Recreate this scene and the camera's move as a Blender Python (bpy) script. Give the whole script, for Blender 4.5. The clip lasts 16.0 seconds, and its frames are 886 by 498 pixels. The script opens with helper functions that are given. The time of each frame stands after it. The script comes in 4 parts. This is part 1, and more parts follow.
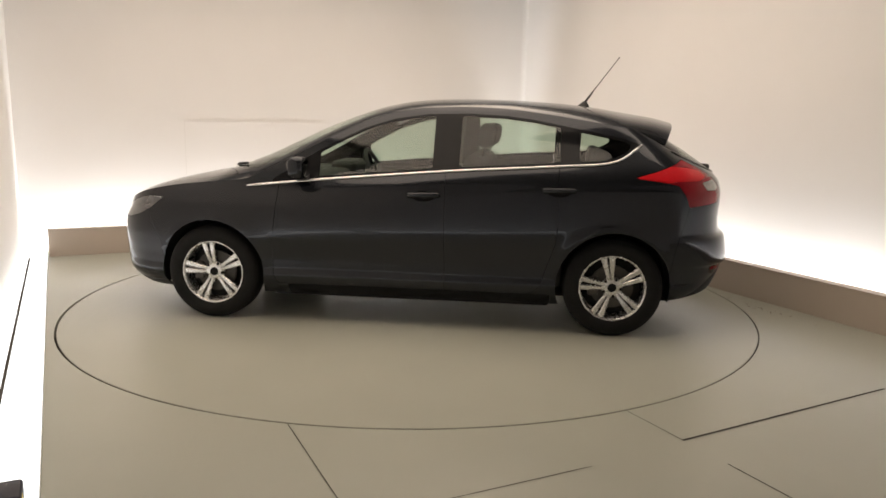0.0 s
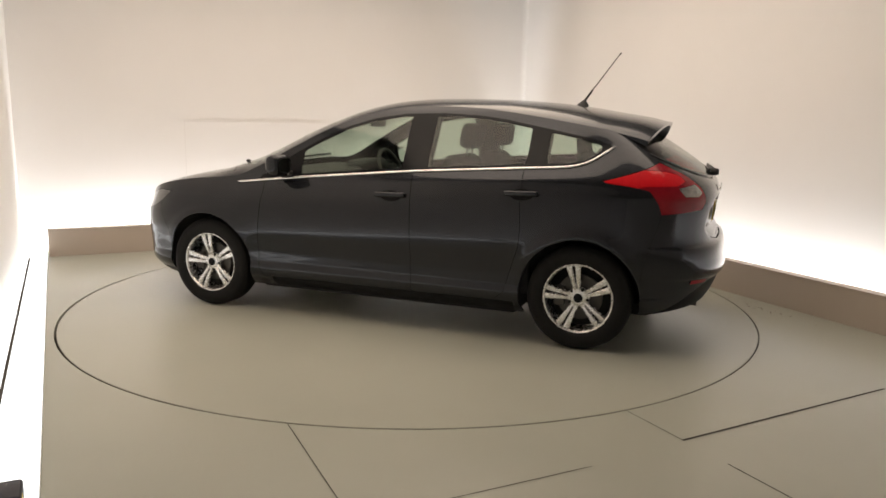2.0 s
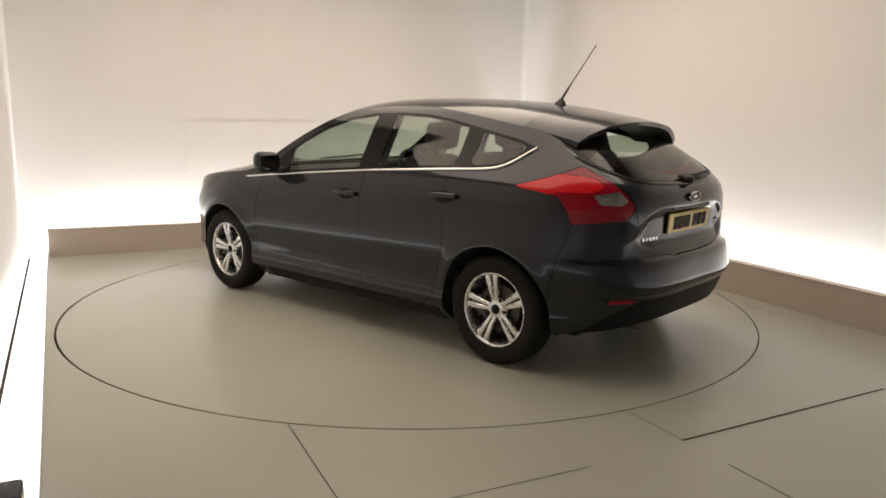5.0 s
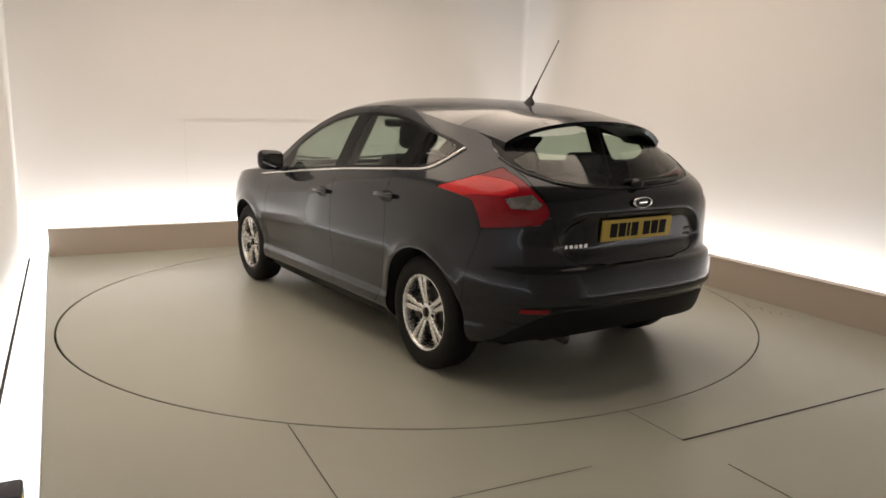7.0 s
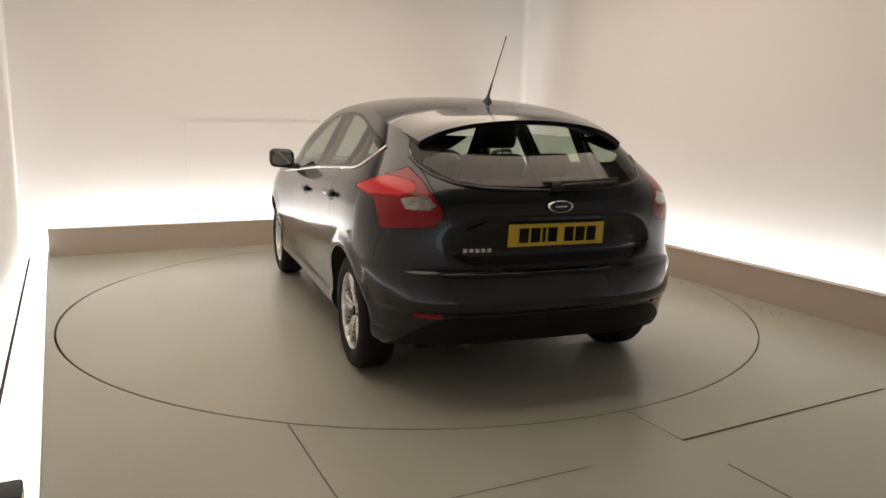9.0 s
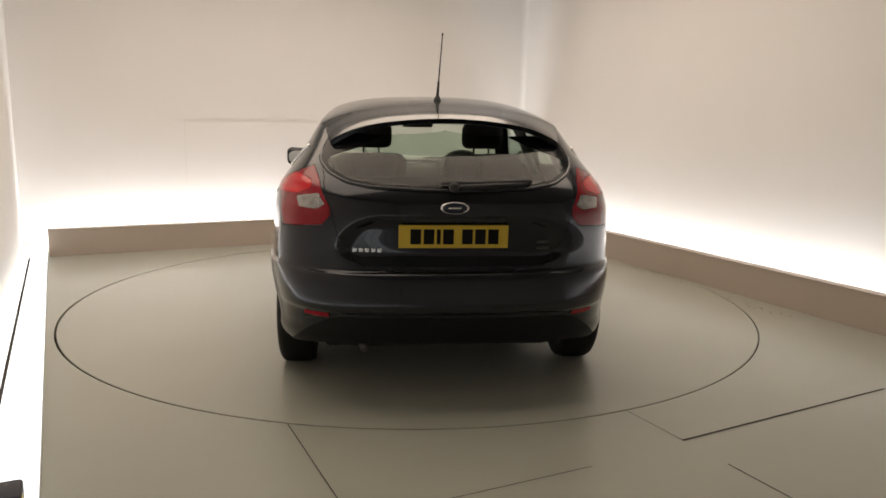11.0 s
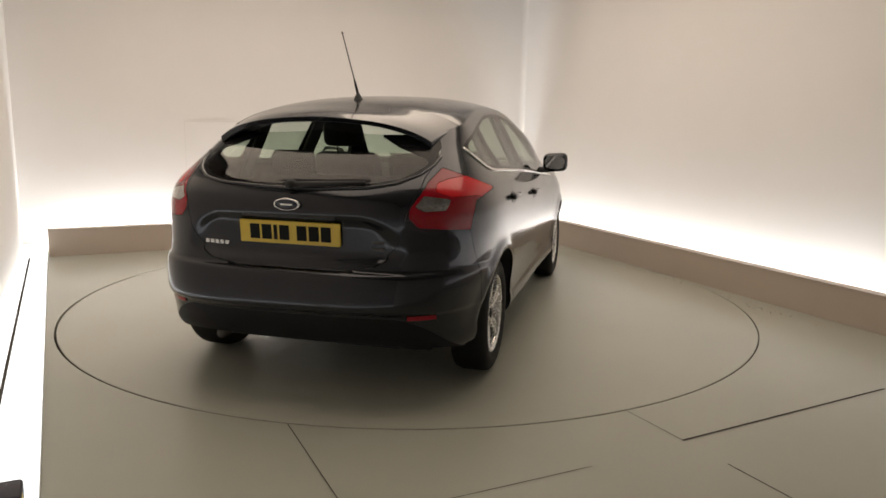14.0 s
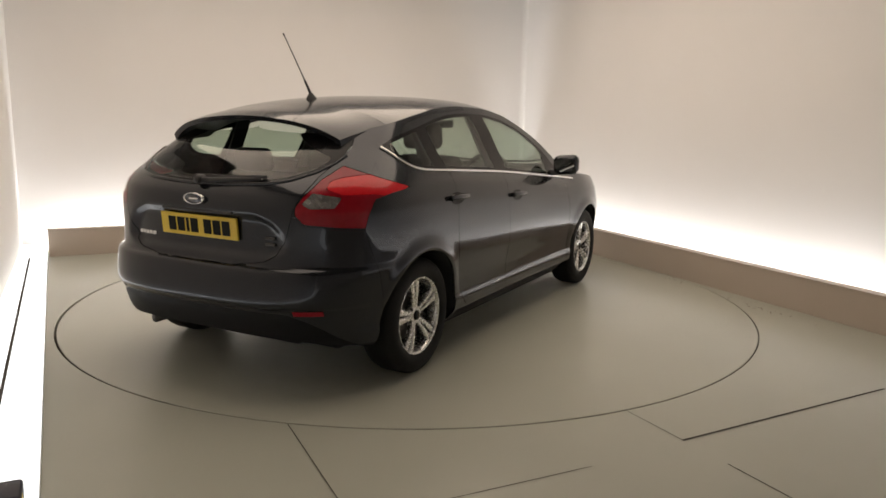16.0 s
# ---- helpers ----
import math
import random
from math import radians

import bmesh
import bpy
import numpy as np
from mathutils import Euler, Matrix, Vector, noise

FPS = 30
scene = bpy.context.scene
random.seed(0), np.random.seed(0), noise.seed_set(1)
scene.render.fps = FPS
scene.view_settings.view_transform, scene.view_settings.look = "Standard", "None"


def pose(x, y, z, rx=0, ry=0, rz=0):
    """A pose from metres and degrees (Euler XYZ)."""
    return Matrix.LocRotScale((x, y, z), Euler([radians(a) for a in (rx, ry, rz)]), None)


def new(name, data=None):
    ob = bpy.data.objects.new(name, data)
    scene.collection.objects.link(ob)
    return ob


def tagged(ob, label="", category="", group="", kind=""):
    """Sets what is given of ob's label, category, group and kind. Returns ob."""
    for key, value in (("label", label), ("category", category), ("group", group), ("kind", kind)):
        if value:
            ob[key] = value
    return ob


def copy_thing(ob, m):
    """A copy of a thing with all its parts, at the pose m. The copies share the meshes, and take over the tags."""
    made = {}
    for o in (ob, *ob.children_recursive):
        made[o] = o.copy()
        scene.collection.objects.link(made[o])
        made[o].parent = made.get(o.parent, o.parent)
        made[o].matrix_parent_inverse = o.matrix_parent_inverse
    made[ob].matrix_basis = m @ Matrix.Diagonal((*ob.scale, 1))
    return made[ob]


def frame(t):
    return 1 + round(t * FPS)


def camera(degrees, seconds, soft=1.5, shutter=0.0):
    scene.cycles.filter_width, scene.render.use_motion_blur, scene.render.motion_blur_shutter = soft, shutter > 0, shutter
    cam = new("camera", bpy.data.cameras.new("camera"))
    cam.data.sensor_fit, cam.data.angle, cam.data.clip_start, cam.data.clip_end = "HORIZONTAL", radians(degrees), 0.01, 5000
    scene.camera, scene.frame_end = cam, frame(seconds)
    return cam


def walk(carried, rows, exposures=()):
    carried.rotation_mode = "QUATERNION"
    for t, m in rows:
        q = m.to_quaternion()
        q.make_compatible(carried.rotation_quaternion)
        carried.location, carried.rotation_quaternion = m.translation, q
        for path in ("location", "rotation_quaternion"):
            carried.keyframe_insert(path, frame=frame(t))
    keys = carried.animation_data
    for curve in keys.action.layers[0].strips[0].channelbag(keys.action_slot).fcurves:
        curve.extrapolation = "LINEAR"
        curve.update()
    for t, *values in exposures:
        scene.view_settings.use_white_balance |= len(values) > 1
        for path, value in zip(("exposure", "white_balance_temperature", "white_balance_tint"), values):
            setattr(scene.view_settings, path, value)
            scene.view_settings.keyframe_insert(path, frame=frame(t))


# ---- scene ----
# ---- camera ----
FOV, EYE = 61.41, (0.0, 0.0, 1.378)
PITCH, ROLL = 10.1, 0.99
cam = camera(FOV, 16.0, soft=1.6)
VIEW = pose(0, 0, 0, 90 - PITCH, 0, 0)
CAM = Matrix.Translation(EYE) @ VIEW @ pose(0, 0, 0, 0, 0, ROLL)
walk(cam, [(0.0, CAM), (16.0, CAM)], exposures=[(0.0, 0.22), (3.5, 0.20), (7.0, 0.09), (9.0, 0.03), (12.5, -0.03), (16.0, -0.08)])

# ---- place of the room and the turntable ----
CX, CY = -0.244, 5.600
PHI = 25.9
ROOM = Matrix.Translation((CX, CY, 0)) @ Matrix.Rotation(radians(PHI), 4, "Z")
U_LEFT, U_RIGHT, V_BACK, V_FRONT = -2.78, 2.80, 2.98, -6.6
P_LEFT, P_RIGHT, P_BACK, P_H, LEFT_H = -2.475, 2.48, 2.73, 0.262, 0.09
CEIL = 3.3
TX, TY, TABLE_R = -0.218, 5.594, 2.464
HOLE = Matrix.Rotation(radians(-PHI), 3, "Z") @ Vector((TX - CX - 0.003, TY - CY - 0.001, 0))

# ---- light ----
world = bpy.data.worlds.new("room_dark")
world.use_nodes = True
world.node_tree.nodes["Background"].inputs[0].default_value = (0.5, 0.47, 0.44, 1)
world.node_tree.nodes["Background"].inputs[1].default_value = 0.05
scene.world = world


def area_lamp(name, u, v, z, su, sv, watts, colour, rx=0.0, ry=0.0):
    data = bpy.data.lights.new(name, "AREA")
    data.shape, data.size, data.size_y = "RECTANGLE", su, sv
    data.energy, data.color = watts, colour
    ob = new(name, data)
    ob.matrix_world = ROOM @ pose(u, v, z, rx, ry, 0)
    return ob


WARM, COOL = (1.0, 0.84, 0.685), (0.95, 0.96, 0.99)
# assumed overhead source, out of view, sized to light floor and walls softly
SOFTBOXES = [(-0.20, -0.15, 4.3, 4.0)]
for lu, lv, lsu, lsv in SOFTBOXES:
    area_lamp("softbox_lamp", lu, lv, CEIL - 0.09, lsu, lsv, 101, WARM)
# light strips hidden behind the kerb, shining up the walls
area_lamp("cove_lamp_back", -0.35, P_BACK + 0.14, 0.05, 4.4, 0.05, 46, COOL, rx=180)
area_lamp("cove_lamp_right", P_RIGHT + 0.16, -2.0, 0.05, 0.05, 8.6, 37, COOL, ry=180)


# ---- materials ----
def nodes_of(name):
    m = bpy.data.materials.new(name)
    m.use_nodes = True
    return m, m.node_tree, m.node_tree.nodes["Principled BSDF"]


def noisy(name, c1, c2, scale=6.0, rough=(0.4, 0.5), bump=0.0, fine=80.0, metal=0.0, coat=0.0, detail=6.0, spec=0.5):
    """Two colours mixed by a broad noise, fine grain in the roughness and relief."""
    m, t, b = nodes_of(name)
    co = t.nodes.new("ShaderNodeTexCoord")
    n1 = t.nodes.new("ShaderNodeTexNoise")
    n1.inputs["Scale"].default_value, n1.inputs["Detail"].default_value = scale, detail
    n2 = t.nodes.new("ShaderNodeTexNoise")
    n2.inputs["Scale"].default_value, n2.inputs["Detail"].default_value = fine, 3.0
    mix = t.nodes.new("ShaderNodeMix")
    mix.data_type = "RGBA"
    mix.inputs[6].default_value, mix.inputs[7].default_value = (*c1, 1), (*c2, 1)
    ramp = t.nodes.new("ShaderNodeMapRange")
    ramp.inputs[1].default_value, ramp.inputs[2].default_value = 0.3, 0.7
    ramp.inputs[3].default_value, ramp.inputs[4].default_value = rough
    t.links.new(co.outputs["Object"], n1.inputs["Vector"])
    t.links.new(co.outputs["Object"], n2.inputs["Vector"])
    t.links.new(n1.outputs["Fac"], mix.inputs[0])
    t.links.new(mix.outputs[2], b.inputs["Base Color"])
    t.links.new(n2.outputs["Fac"], ramp.inputs[0])
    t.links.new(ramp.outputs[0], b.inputs["Roughness"])
    b.inputs["Metallic"].default_value = metal
    b.inputs["Coat Weight"].default_value = coat
    b.inputs["Coat Roughness"].default_value = 0.012
    b.inputs["Specular IOR Level"].default_value = spec
    if bump:
        bp = t.nodes.new("ShaderNodeBump")
        bp.inputs["Strength"].default_value, bp.inputs["Distance"].default_value = bump, 0.002
        t.links.new(n2.outputs["Fac"], bp.inputs["Height"])
        t.links.new(bp.outputs[0], b.inputs["Normal"])
    return m


def glass(name, tint, rough=0.0, gloss=0.045):
    """Thin tinted pane: clear film that darkens, with a glossy face."""
    m = bpy.data.materials.new(name)
    m.use_nodes = True
    t = m.node_tree
    t.nodes.clear()
    out = t.nodes.new("ShaderNodeOutputMaterial")
    tr, gl, mx, fr, pw, ma = (t.nodes.new(n) for n in ("ShaderNodeBsdfTransparent", "ShaderNodeBsdfGlossy", "ShaderNodeMixShader", "ShaderNodeLayerWeight", "ShaderNodeMath", "ShaderNodeMath"))
    tr.inputs[0].default_value = (*tint, 1)
    gl.inputs["Roughness"].default_value = rough
    fr.inputs[0].default_value = 0.5
    pw.operation, pw.inputs[1].default_value = "POWER", 4.0
    ma.operation, ma.inputs[1].default_value, ma.inputs[2].default_value = "MULTIPLY_ADD", 0.85, gloss
    t.links.new(fr.outputs["Facing"], pw.inputs[0])
    t.links.new(pw.outputs[0], ma.inputs[0])
    t.links.new(ma.outputs[0], mx.inputs[0])
    t.links.new(tr.outputs[0], mx.inputs[1])
    t.links.new(gl.outputs[0], mx.inputs[2])
    t.links.new(mx.outputs[0], out.inputs[0])
    return m


def glow(name, colour, strength):
    m, t, b = nodes_of(name)
    b.inputs["Base Color"].default_value = (*colour, 1)
    b.inputs["Emission Color"].default_value = (*colour, 1)
    b.inputs["Emission Strength"].default_value = strength
    return m


M_WALL = noisy("wall_paint", (0.785, 0.765, 0.745), (0.84, 0.82, 0.80), 1.3, (0.55, 0.7), 0.15, 180)
M_FLOOR = noisy("floor_vinyl", (0.375, 0.382, 0.325), (0.455, 0.462, 0.396), 1.1, (0.26, 0.36), 0.02, 260, spec=0.38)
M_TABLE = noisy("table_vinyl", (0.378, 0.383, 0.326), (0.456, 0.462, 0.396), 1.4, (0.26, 0.36), 0.02, 240, spec=0.38)
M_KERB = noisy("kerb_paint", (0.44, 0.375, 0.315), (0.50, 0.43, 0.365), 2.0, (0.4, 0.6), 0.1, 120)
M_KERBTOP = noisy("kerb_cap_white", (0.78, 0.78, 0.77), (0.84, 0.84, 0.83), 3.0, (0.3, 0.45), 0.05, 90)
M_SEAM = noisy("seam_dark", (0.02, 0.018, 0.014), (0.05, 0.04, 0.03), 20, (0.6, 0.8))
M_CEIL = noisy("ceiling_paint", (0.16, 0.15, 0.14), (0.20, 0.19, 0.18), 2.0, (0.7, 0.8))
M_FAR = noisy("far_wall_paint", (0.64, 0.62, 0.60), (0.70, 0.68, 0.66), 2.0, (0.6, 0.8))
M_BOXGLOW = glow("softbox_diffuser", (1.0, 0.84, 0.70), 0.1)
# emission stands in for the strong light on the left kerb's top
M_KERBGLOW = glow("kerb_cap_glow", (0.95, 0.98, 1.0), 1.25)
M_SPOT = glow("spot_lens", (1.0, 0.95, 0.88), 9.0)
M_GRIT = noisy("grit_brown", (0.10, 0.075, 0.05), (0.20, 0.16, 0.11), 40, (0.8, 0.9))
M_TUBE = glow("led_tube", (0.93, 0.97, 1.0), 12.0)
M_BLACKPL = noisy("black_plastic", (0.012, 0.012, 0.013), (0.022, 0.022, 0.023), 30, (0.4, 0.6), 0.2, 300)
M_PAINT = noisy("dark_grey_paint", (0.0220, 0.0242, 0.0292), (0.0292, 0.0318, 0.0380), 900.0, (0.17, 0.25), 0.0, 700, metal=0.65, coat=0.5, spec=0.12)
M_GLOSSBLACK = noisy("gloss_black_trim", (0.008, 0.008, 0.009), (0.011, 0.011, 0.012), 8, (0.10, 0.16), spec=0.14)
M_CHROME = noisy("chrome", (0.80, 0.80, 0.80), (0.86, 0.86, 0.86), 5, (0.10, 0.18), metal=1.0)
M_ALLOY = noisy("alloy_silver", (0.66, 0.66, 0.655), (0.74, 0.74, 0.73), 5, (0.22, 0.30), 0.0, 60, metal=0.85)
M_JOINT = noisy("wall_joint", (0.735, 0.712, 0.69), (0.78, 0.757, 0.735), 6, (0.6, 0.7))
M_TYRE = noisy("tyre_rubber", (0.008, 0.008, 0.008), (0.014, 0.0135, 0.013), 25, (0.6, 0.8), 0.4, 160, spec=0.2)
M_STEEL = noisy("brake_steel", (0.05, 0.047, 0.043), (0.10, 0.093, 0.085), 18, (0.4, 0.55), 0.1, 120, metal=0.6)
M_HEAD = noisy("headlight_lens", (0.03, 0.03, 0.032), (0.22, 0.22, 0.23), 22, (0.06, 0.12), 0.3, 90, metal=0.5, coat=1.0, detail=1.0)
M_RED = noisy("lamp_red", (0.22, 0.003, 0.010), (0.30, 0.006, 0.015), 40, (0.10, 0.18), 0.25, 420, coat=0.35, spec=0.2)
M_REDBRIGHT = noisy("lamp_red_light", (0.56, 0.008, 0.014), (0.66, 0.014, 0.022), 40, (0.10, 0.18), 0.25, 420, coat=0.35, spec=0.2)
# light and dark mottling in the colour stands for the lens's sparkle
M_CLEAR = noisy("lamp_clear", (0.08, 0.07, 0.07), (0.58, 0.56, 0.54), 34, (0.06, 0.15), 0.8, 120, metal=0.7, coat=1.0, detail=1.0)
M_GLASS = glass("window_glass", (0.62, 0.70, 0.63))
M_SCREEN = glass("windscreen_glass", (0.74, 0.82, 0.74), gloss=0.09)
M_REARGLASS = glass("rear_window_glass", (0.66, 0.73, 0.65), rough=0.035, gloss=0.035)
M_FABRIC = noisy("seat_fabric", (0.022, 0.022, 0.024), (0.035, 0.035, 0.037), 40, (0.85, 0.95), 0.5, 500)
M_HEADLINER = noisy("headliner_cloth", (0.42, 0.41, 0.38), (0.48, 0.47, 0.44), 30, (0.9, 0.95), 0.3, 500)
M_DASH = noisy("dash_plastic", (0.018, 0.018, 0.019), (0.03, 0.03, 0.031), 40, (0.55, 0.7), 0.3, 400)
M_PLATE = noisy("plate_yellow", (0.60, 0.42, 0.035), (0.66, 0.47, 0.045), 15, (0.3, 0.4), 0.05, 200)
M_PLATEBAR = noisy("plate_bar_black", (0.007, 0.007, 0.006), (0.011, 0.011, 0.010), 30, (0.5, 0.6), spec=0.1)
M_BADGE = noisy("badge_blue", (0.014, 0.018, 0.035), (0.02, 0.026, 0.05), 30, (0.12, 0.2), coat=0.6)
M_MIRROR = noisy("mirror_glass", (0.85, 0.86, 0.86), (0.9, 0.9, 0.9), 5, (0.01, 0.03), metal=1.0)
M_LINER = noisy("wheel_well_liner", (0.008, 0.008, 0.008), (0.014, 0.014, 0.014), 20, (0.8, 0.95), 0.3, 200)
# darker than black_plastic: shade low on the car is put into the colour
M_VALANCE = noisy("valance_plastic", (0.007, 0.007, 0.008), (0.012, 0.012, 0.013), 30, (0.45, 0.6), 0.2, 300, spec=0.15)
M_YELLOW = noisy("sticker_yellow", (0.55, 0.42, 0.06), (0.62, 0.48, 0.08), 15, (0.4, 0.5))
M_NAVY = noisy("navy_plastic", (0.010, 0.012, 0.028), (0.016, 0.018, 0.036), 20, (0.35, 0.5), 0.1, 200)


# ---- mesh helpers ----
def mesh_object(name, verts, faces, material, parent=None, label="", smooth=False):
    me = bpy.data.meshes.new(name)
    me.from_pydata([tuple(v) for v in verts], [], [tuple(f) for f in faces])
    me.materials.append(material)
    if smooth:
        me.shade_smooth()
    me.update()
    ob = new(name, me)
    if parent:
        ob.parent = parent
    if label:
        tagged(ob, label)
    return ob


def part(name, bm, material, parent=None, label="", smooth=False):
    me = bpy.data.meshes.new(name)
    bm.to_mesh(me)
    bm.free()
    me.materials.append(material)
    if smooth:
        me.shade_smooth()
    ob = new(name, me)
    if parent:
        ob.parent = parent
    if label:
        tagged(ob, label)
    return ob


def box(bm, x0, x1, y0, y1, z0, z1, bevel=0.0, m=None):
    """A box with bevelled edges added to bm."""
    tmp = bmesh.new()
    bmesh.ops.create_cube(tmp, size=1.0)
    bmesh.ops.transform(tmp, matrix=Matrix.Translation(((x0 + x1) / 2, (y0 + y1) / 2, (z0 + z1) / 2)) @ Matrix.Diagonal((x1 - x0, y1 - y0, z1 - z0, 1)), verts=tmp.verts)
    if bevel:
        bmesh.ops.bevel(tmp, geom=tmp.edges[:], offset=bevel, segments=3, profile=0.5, affect="EDGES")
    if m is not None:
        bmesh.ops.transform(tmp, matrix=m, verts=tmp.verts)
    me = bpy.data.meshes.new("tmp")
    tmp.to_mesh(me)
    tmp.free()
    bm.from_mesh(me)
    bpy.data.meshes.remove(me)
    return bm


def lathe(profile, steps=48, axis="y", closed=False):
    """A surface of revolution of (radius, height) pairs round an axis."""
    verts, faces = [], []
    n = len(profile)
    for i in range(steps):
        a = 2 * math.pi * i / steps
        for r, h in profile:
            if axis == "y":
                verts.append((r * math.cos(a), h, r * math.sin(a)))
            else:
                verts.append((r * math.cos(a), r * math.sin(a), h))
    for i in range(steps):
        j = (i + 1) % steps
        for k in range(n if closed else n - 1):
            l = (k + 1) % n
            q = (i * n + k, i * n + l, j * n + l, j * n + k)
            faces.append(q if axis == "y" else q[::-1])
    return verts, faces


def tube(points, radius, sides=8, flat=1.0):
    """A round bar along points, closed at its ends."""
    verts, faces = [], []
    pts = [Vector(p) for p in points]
    for i, p in enumerate(pts):
        d = (pts[min(i + 1, len(pts) - 1)] - pts[max(i - 1, 0)]).normalized()
        a = d.cross(Vector((0, 0, 1)) if abs(d.z) < 0.9 else Vector((1, 0, 0))).normalized()
        b = d.cross(a).normalized()
        r = radius[i] if isinstance(radius, (list, tuple)) else radius
        for k in range(sides):
            t = 2 * math.pi * k / sides
            verts.append(p + a * (r * math.cos(t)) + b * (r * flat * math.sin(t)))
    for i in range(len(pts) - 1):
        for k in range(sides):
            l = (k + 1) % sides
            faces.append((i * sides + k, i * sides + l, (i + 1) * sides + l, (i + 1) * sides + k))
    faces.append(tuple(range(sides))[::-1])
    faces.append(tuple((len(pts) - 1) * sides + k for k in range(sides)))
    return verts, faces


# ---- room ----
def in_room(ob):
    ob.matrix_world = ROOM
    return ob


def build_room():
    # floor: one sheet with a round opening for the turntable
    n = 128
    ring, outer = [], []
    hx = (U_LEFT - 0.3, U_RIGHT + 0.3, V_FRONT - 0.3, V_BACK + 0.3)
    for i in range(n):
        a = 2 * math.pi * i / n
        c, s = math.cos(a), math.sin(a)
        ring.append((HOLE.x + TABLE_R * c, HOLE.y + TABLE_R * s, 0))
        k = min((hx[1] if c > 0 else hx[0]) / c if abs(c) > 1e-6 else 1e9, (hx[3] if s > 0 else hx[2]) / s if abs(s) > 1e-6 else 1e9)
        outer.append((k * c, k * s, 0))
    low = [(x, y, -0.05) for x, y, z in ring]
    faces = []
    for i in range(n):
        j = (i + 1) % n
        faces.append((i, n + i, n + j, j))
        faces.append((i, j, 2 * n + j, 2 * n + i))
    corners = [(hx[0], hx[2]), (hx[1], hx[2]), (hx[1], hx[3]), (hx[0], hx[3])]
    extra = []
    for i in range(n):
        j = (i + 1) % n
        (x0, y0, _), (x1, y1, _) = outer[i], outer[j]
        if abs(x0 - x1) > 1e-6 and abs(y0 - y1) > 1e-6:
            cx, cy = min(corners, key=lambda q: (q[0] - x0) ** 2 + (q[1] - y0) ** 2)
            extra.append(((cx, cy, 0), i, j))
    verts = ring + outer + low
    for p, i, j in extra:
        verts.append(p)
        faces.append((n + i, len(verts) - 1, n + j))
    floor = in_room(mesh_object("floor", verts, faces, M_FLOOR))
    tagged(floor, "beige grey smooth vinyl studio floor with thin dark seams", "floor", kind="structure")
    pit = in_room(mesh_object("floor_pit", [(HOLE.x + TABLE_R * 1.01 * math.cos(2 * math.pi * i / 64), HOLE.y + TABLE_R * 1.01 * math.sin(2 * math.pi * i / 64), -0.05) for i in range(64)], [tuple(range(64))], M_SEAM))
    tagged(pit, "dark gap below the turntable edge", "floor", kind="structure")

    # seams between floor sheets
    def seam(u0, v0, u1, v1, w=0.007):
        d = Vector((u1 - u0, v1 - v0, 0))
        nrm = Vector((-d.y, d.x, 0)).normalized() * w / 2
        a, b = Vector((u0, v0, 0.0015)), Vector((u1, v1, 0.0015))
        mesh_object("floor_seam", [a - nrm, b - nrm, b + nrm, a + nrm], [(0, 1, 2, 3)], M_SEAM, floor)
    seam(-1.46, -2.0, -1.46, -2.89, 0.0045)
    seam(0.06, -2.475, 0.07, -2.86, 0.004)
    seam(0.07, -2.85, 1.52, -2.79, 0.013)
    seam(-1.46, -2.89, -0.45, -2.89, 0.004)
    seam(0.075, -3.10, 0.085, -3.9, 0.007)

    # walls with rounded corners between them
    def wall(name, pts, label, mat=M_WALL, inner=True):
        vs, fs = [], []
        m = len(pts)
        for z in (-0.02, CEIL):
            vs += [(u, v, z) for u, v in pts]
        offs = []
        for i in range(m):
            a = Vector(pts[max(i - 1, 0)])
            b = Vector(pts[min(i + 1, m - 1)])
            d = (b - a).normalized()
            offs.append((pts[i][0] - d.y * 0.12, pts[i][1] + d.x * 0.12))
        for z in (-0.02, CEIL):
            vs += [(u, v, z) for u, v in offs]
        for i in range(m - 1):
            fs.append((i + 1, i, m + i, m + i + 1))
            fs.append((2 * m + i, 2 * m + i + 1, 3 * m + i + 1, 3 * m + i))
        fs += [(0, m, 3 * m, 2 * m), (m - 1, 3 * m - 1, 4 * m - 1, 2 * m - 1)]
        ob = in_room(mesh_object(name, vs, fs, mat, smooth=False))
        return tagged(ob, label, "wall", kind="structure")

    r = 0.06
    def arc(cu, cv, a0, a1):
        return [(cu + r * math.cos(radians(a0 + (a1 - a0) * k / 24)), cv + r * math.sin(radians(a0 + (a1 - a0) * k / 24))) for k in range(25)]
    back = [(U_LEFT, V_BACK)] + arc(U_RIGHT - r, V_BACK - r, 90, 0)
    right = [(U_RIGHT, V_BACK - r), (U_RIGHT, V_FRONT)]
    w1 = wall("wall_back", back, "smooth off-white studio wall washed by hidden light strips")
    w2 = wall("wall_right", right, "smooth off-white studio wall washed by hidden light strips")
    w3 = wall("wall_left", [(U_LEFT, V_FRONT), (U_LEFT, V_BACK)], "smooth off-white studio wall close to the kerb")
    w4 = wall("wall_front", [(U_RIGHT, V_FRONT), (U_LEFT, V_FRONT)], "plain grey wall closing the studio", M_FAR)
    bm = bmesh.new()
    box(bm, U_LEFT - 0.1, U_RIGHT + 0.1, V_FRONT - 0.1, V_BACK + 0.1, CEIL, CEIL + 0.1)
    tagged(in_room(part("ceiling", bm, M_CEIL)), "plain dark grey studio ceiling around a softbox", "ceiling", kind="structure")

    # faint flush panel in the back wall
    for u0, u1, z0, z1 in ((-1.252, -1.245, 0.62, 1.285), (-1.252, 0.30, 1.279, 1.285)):
        bm = bmesh.new()
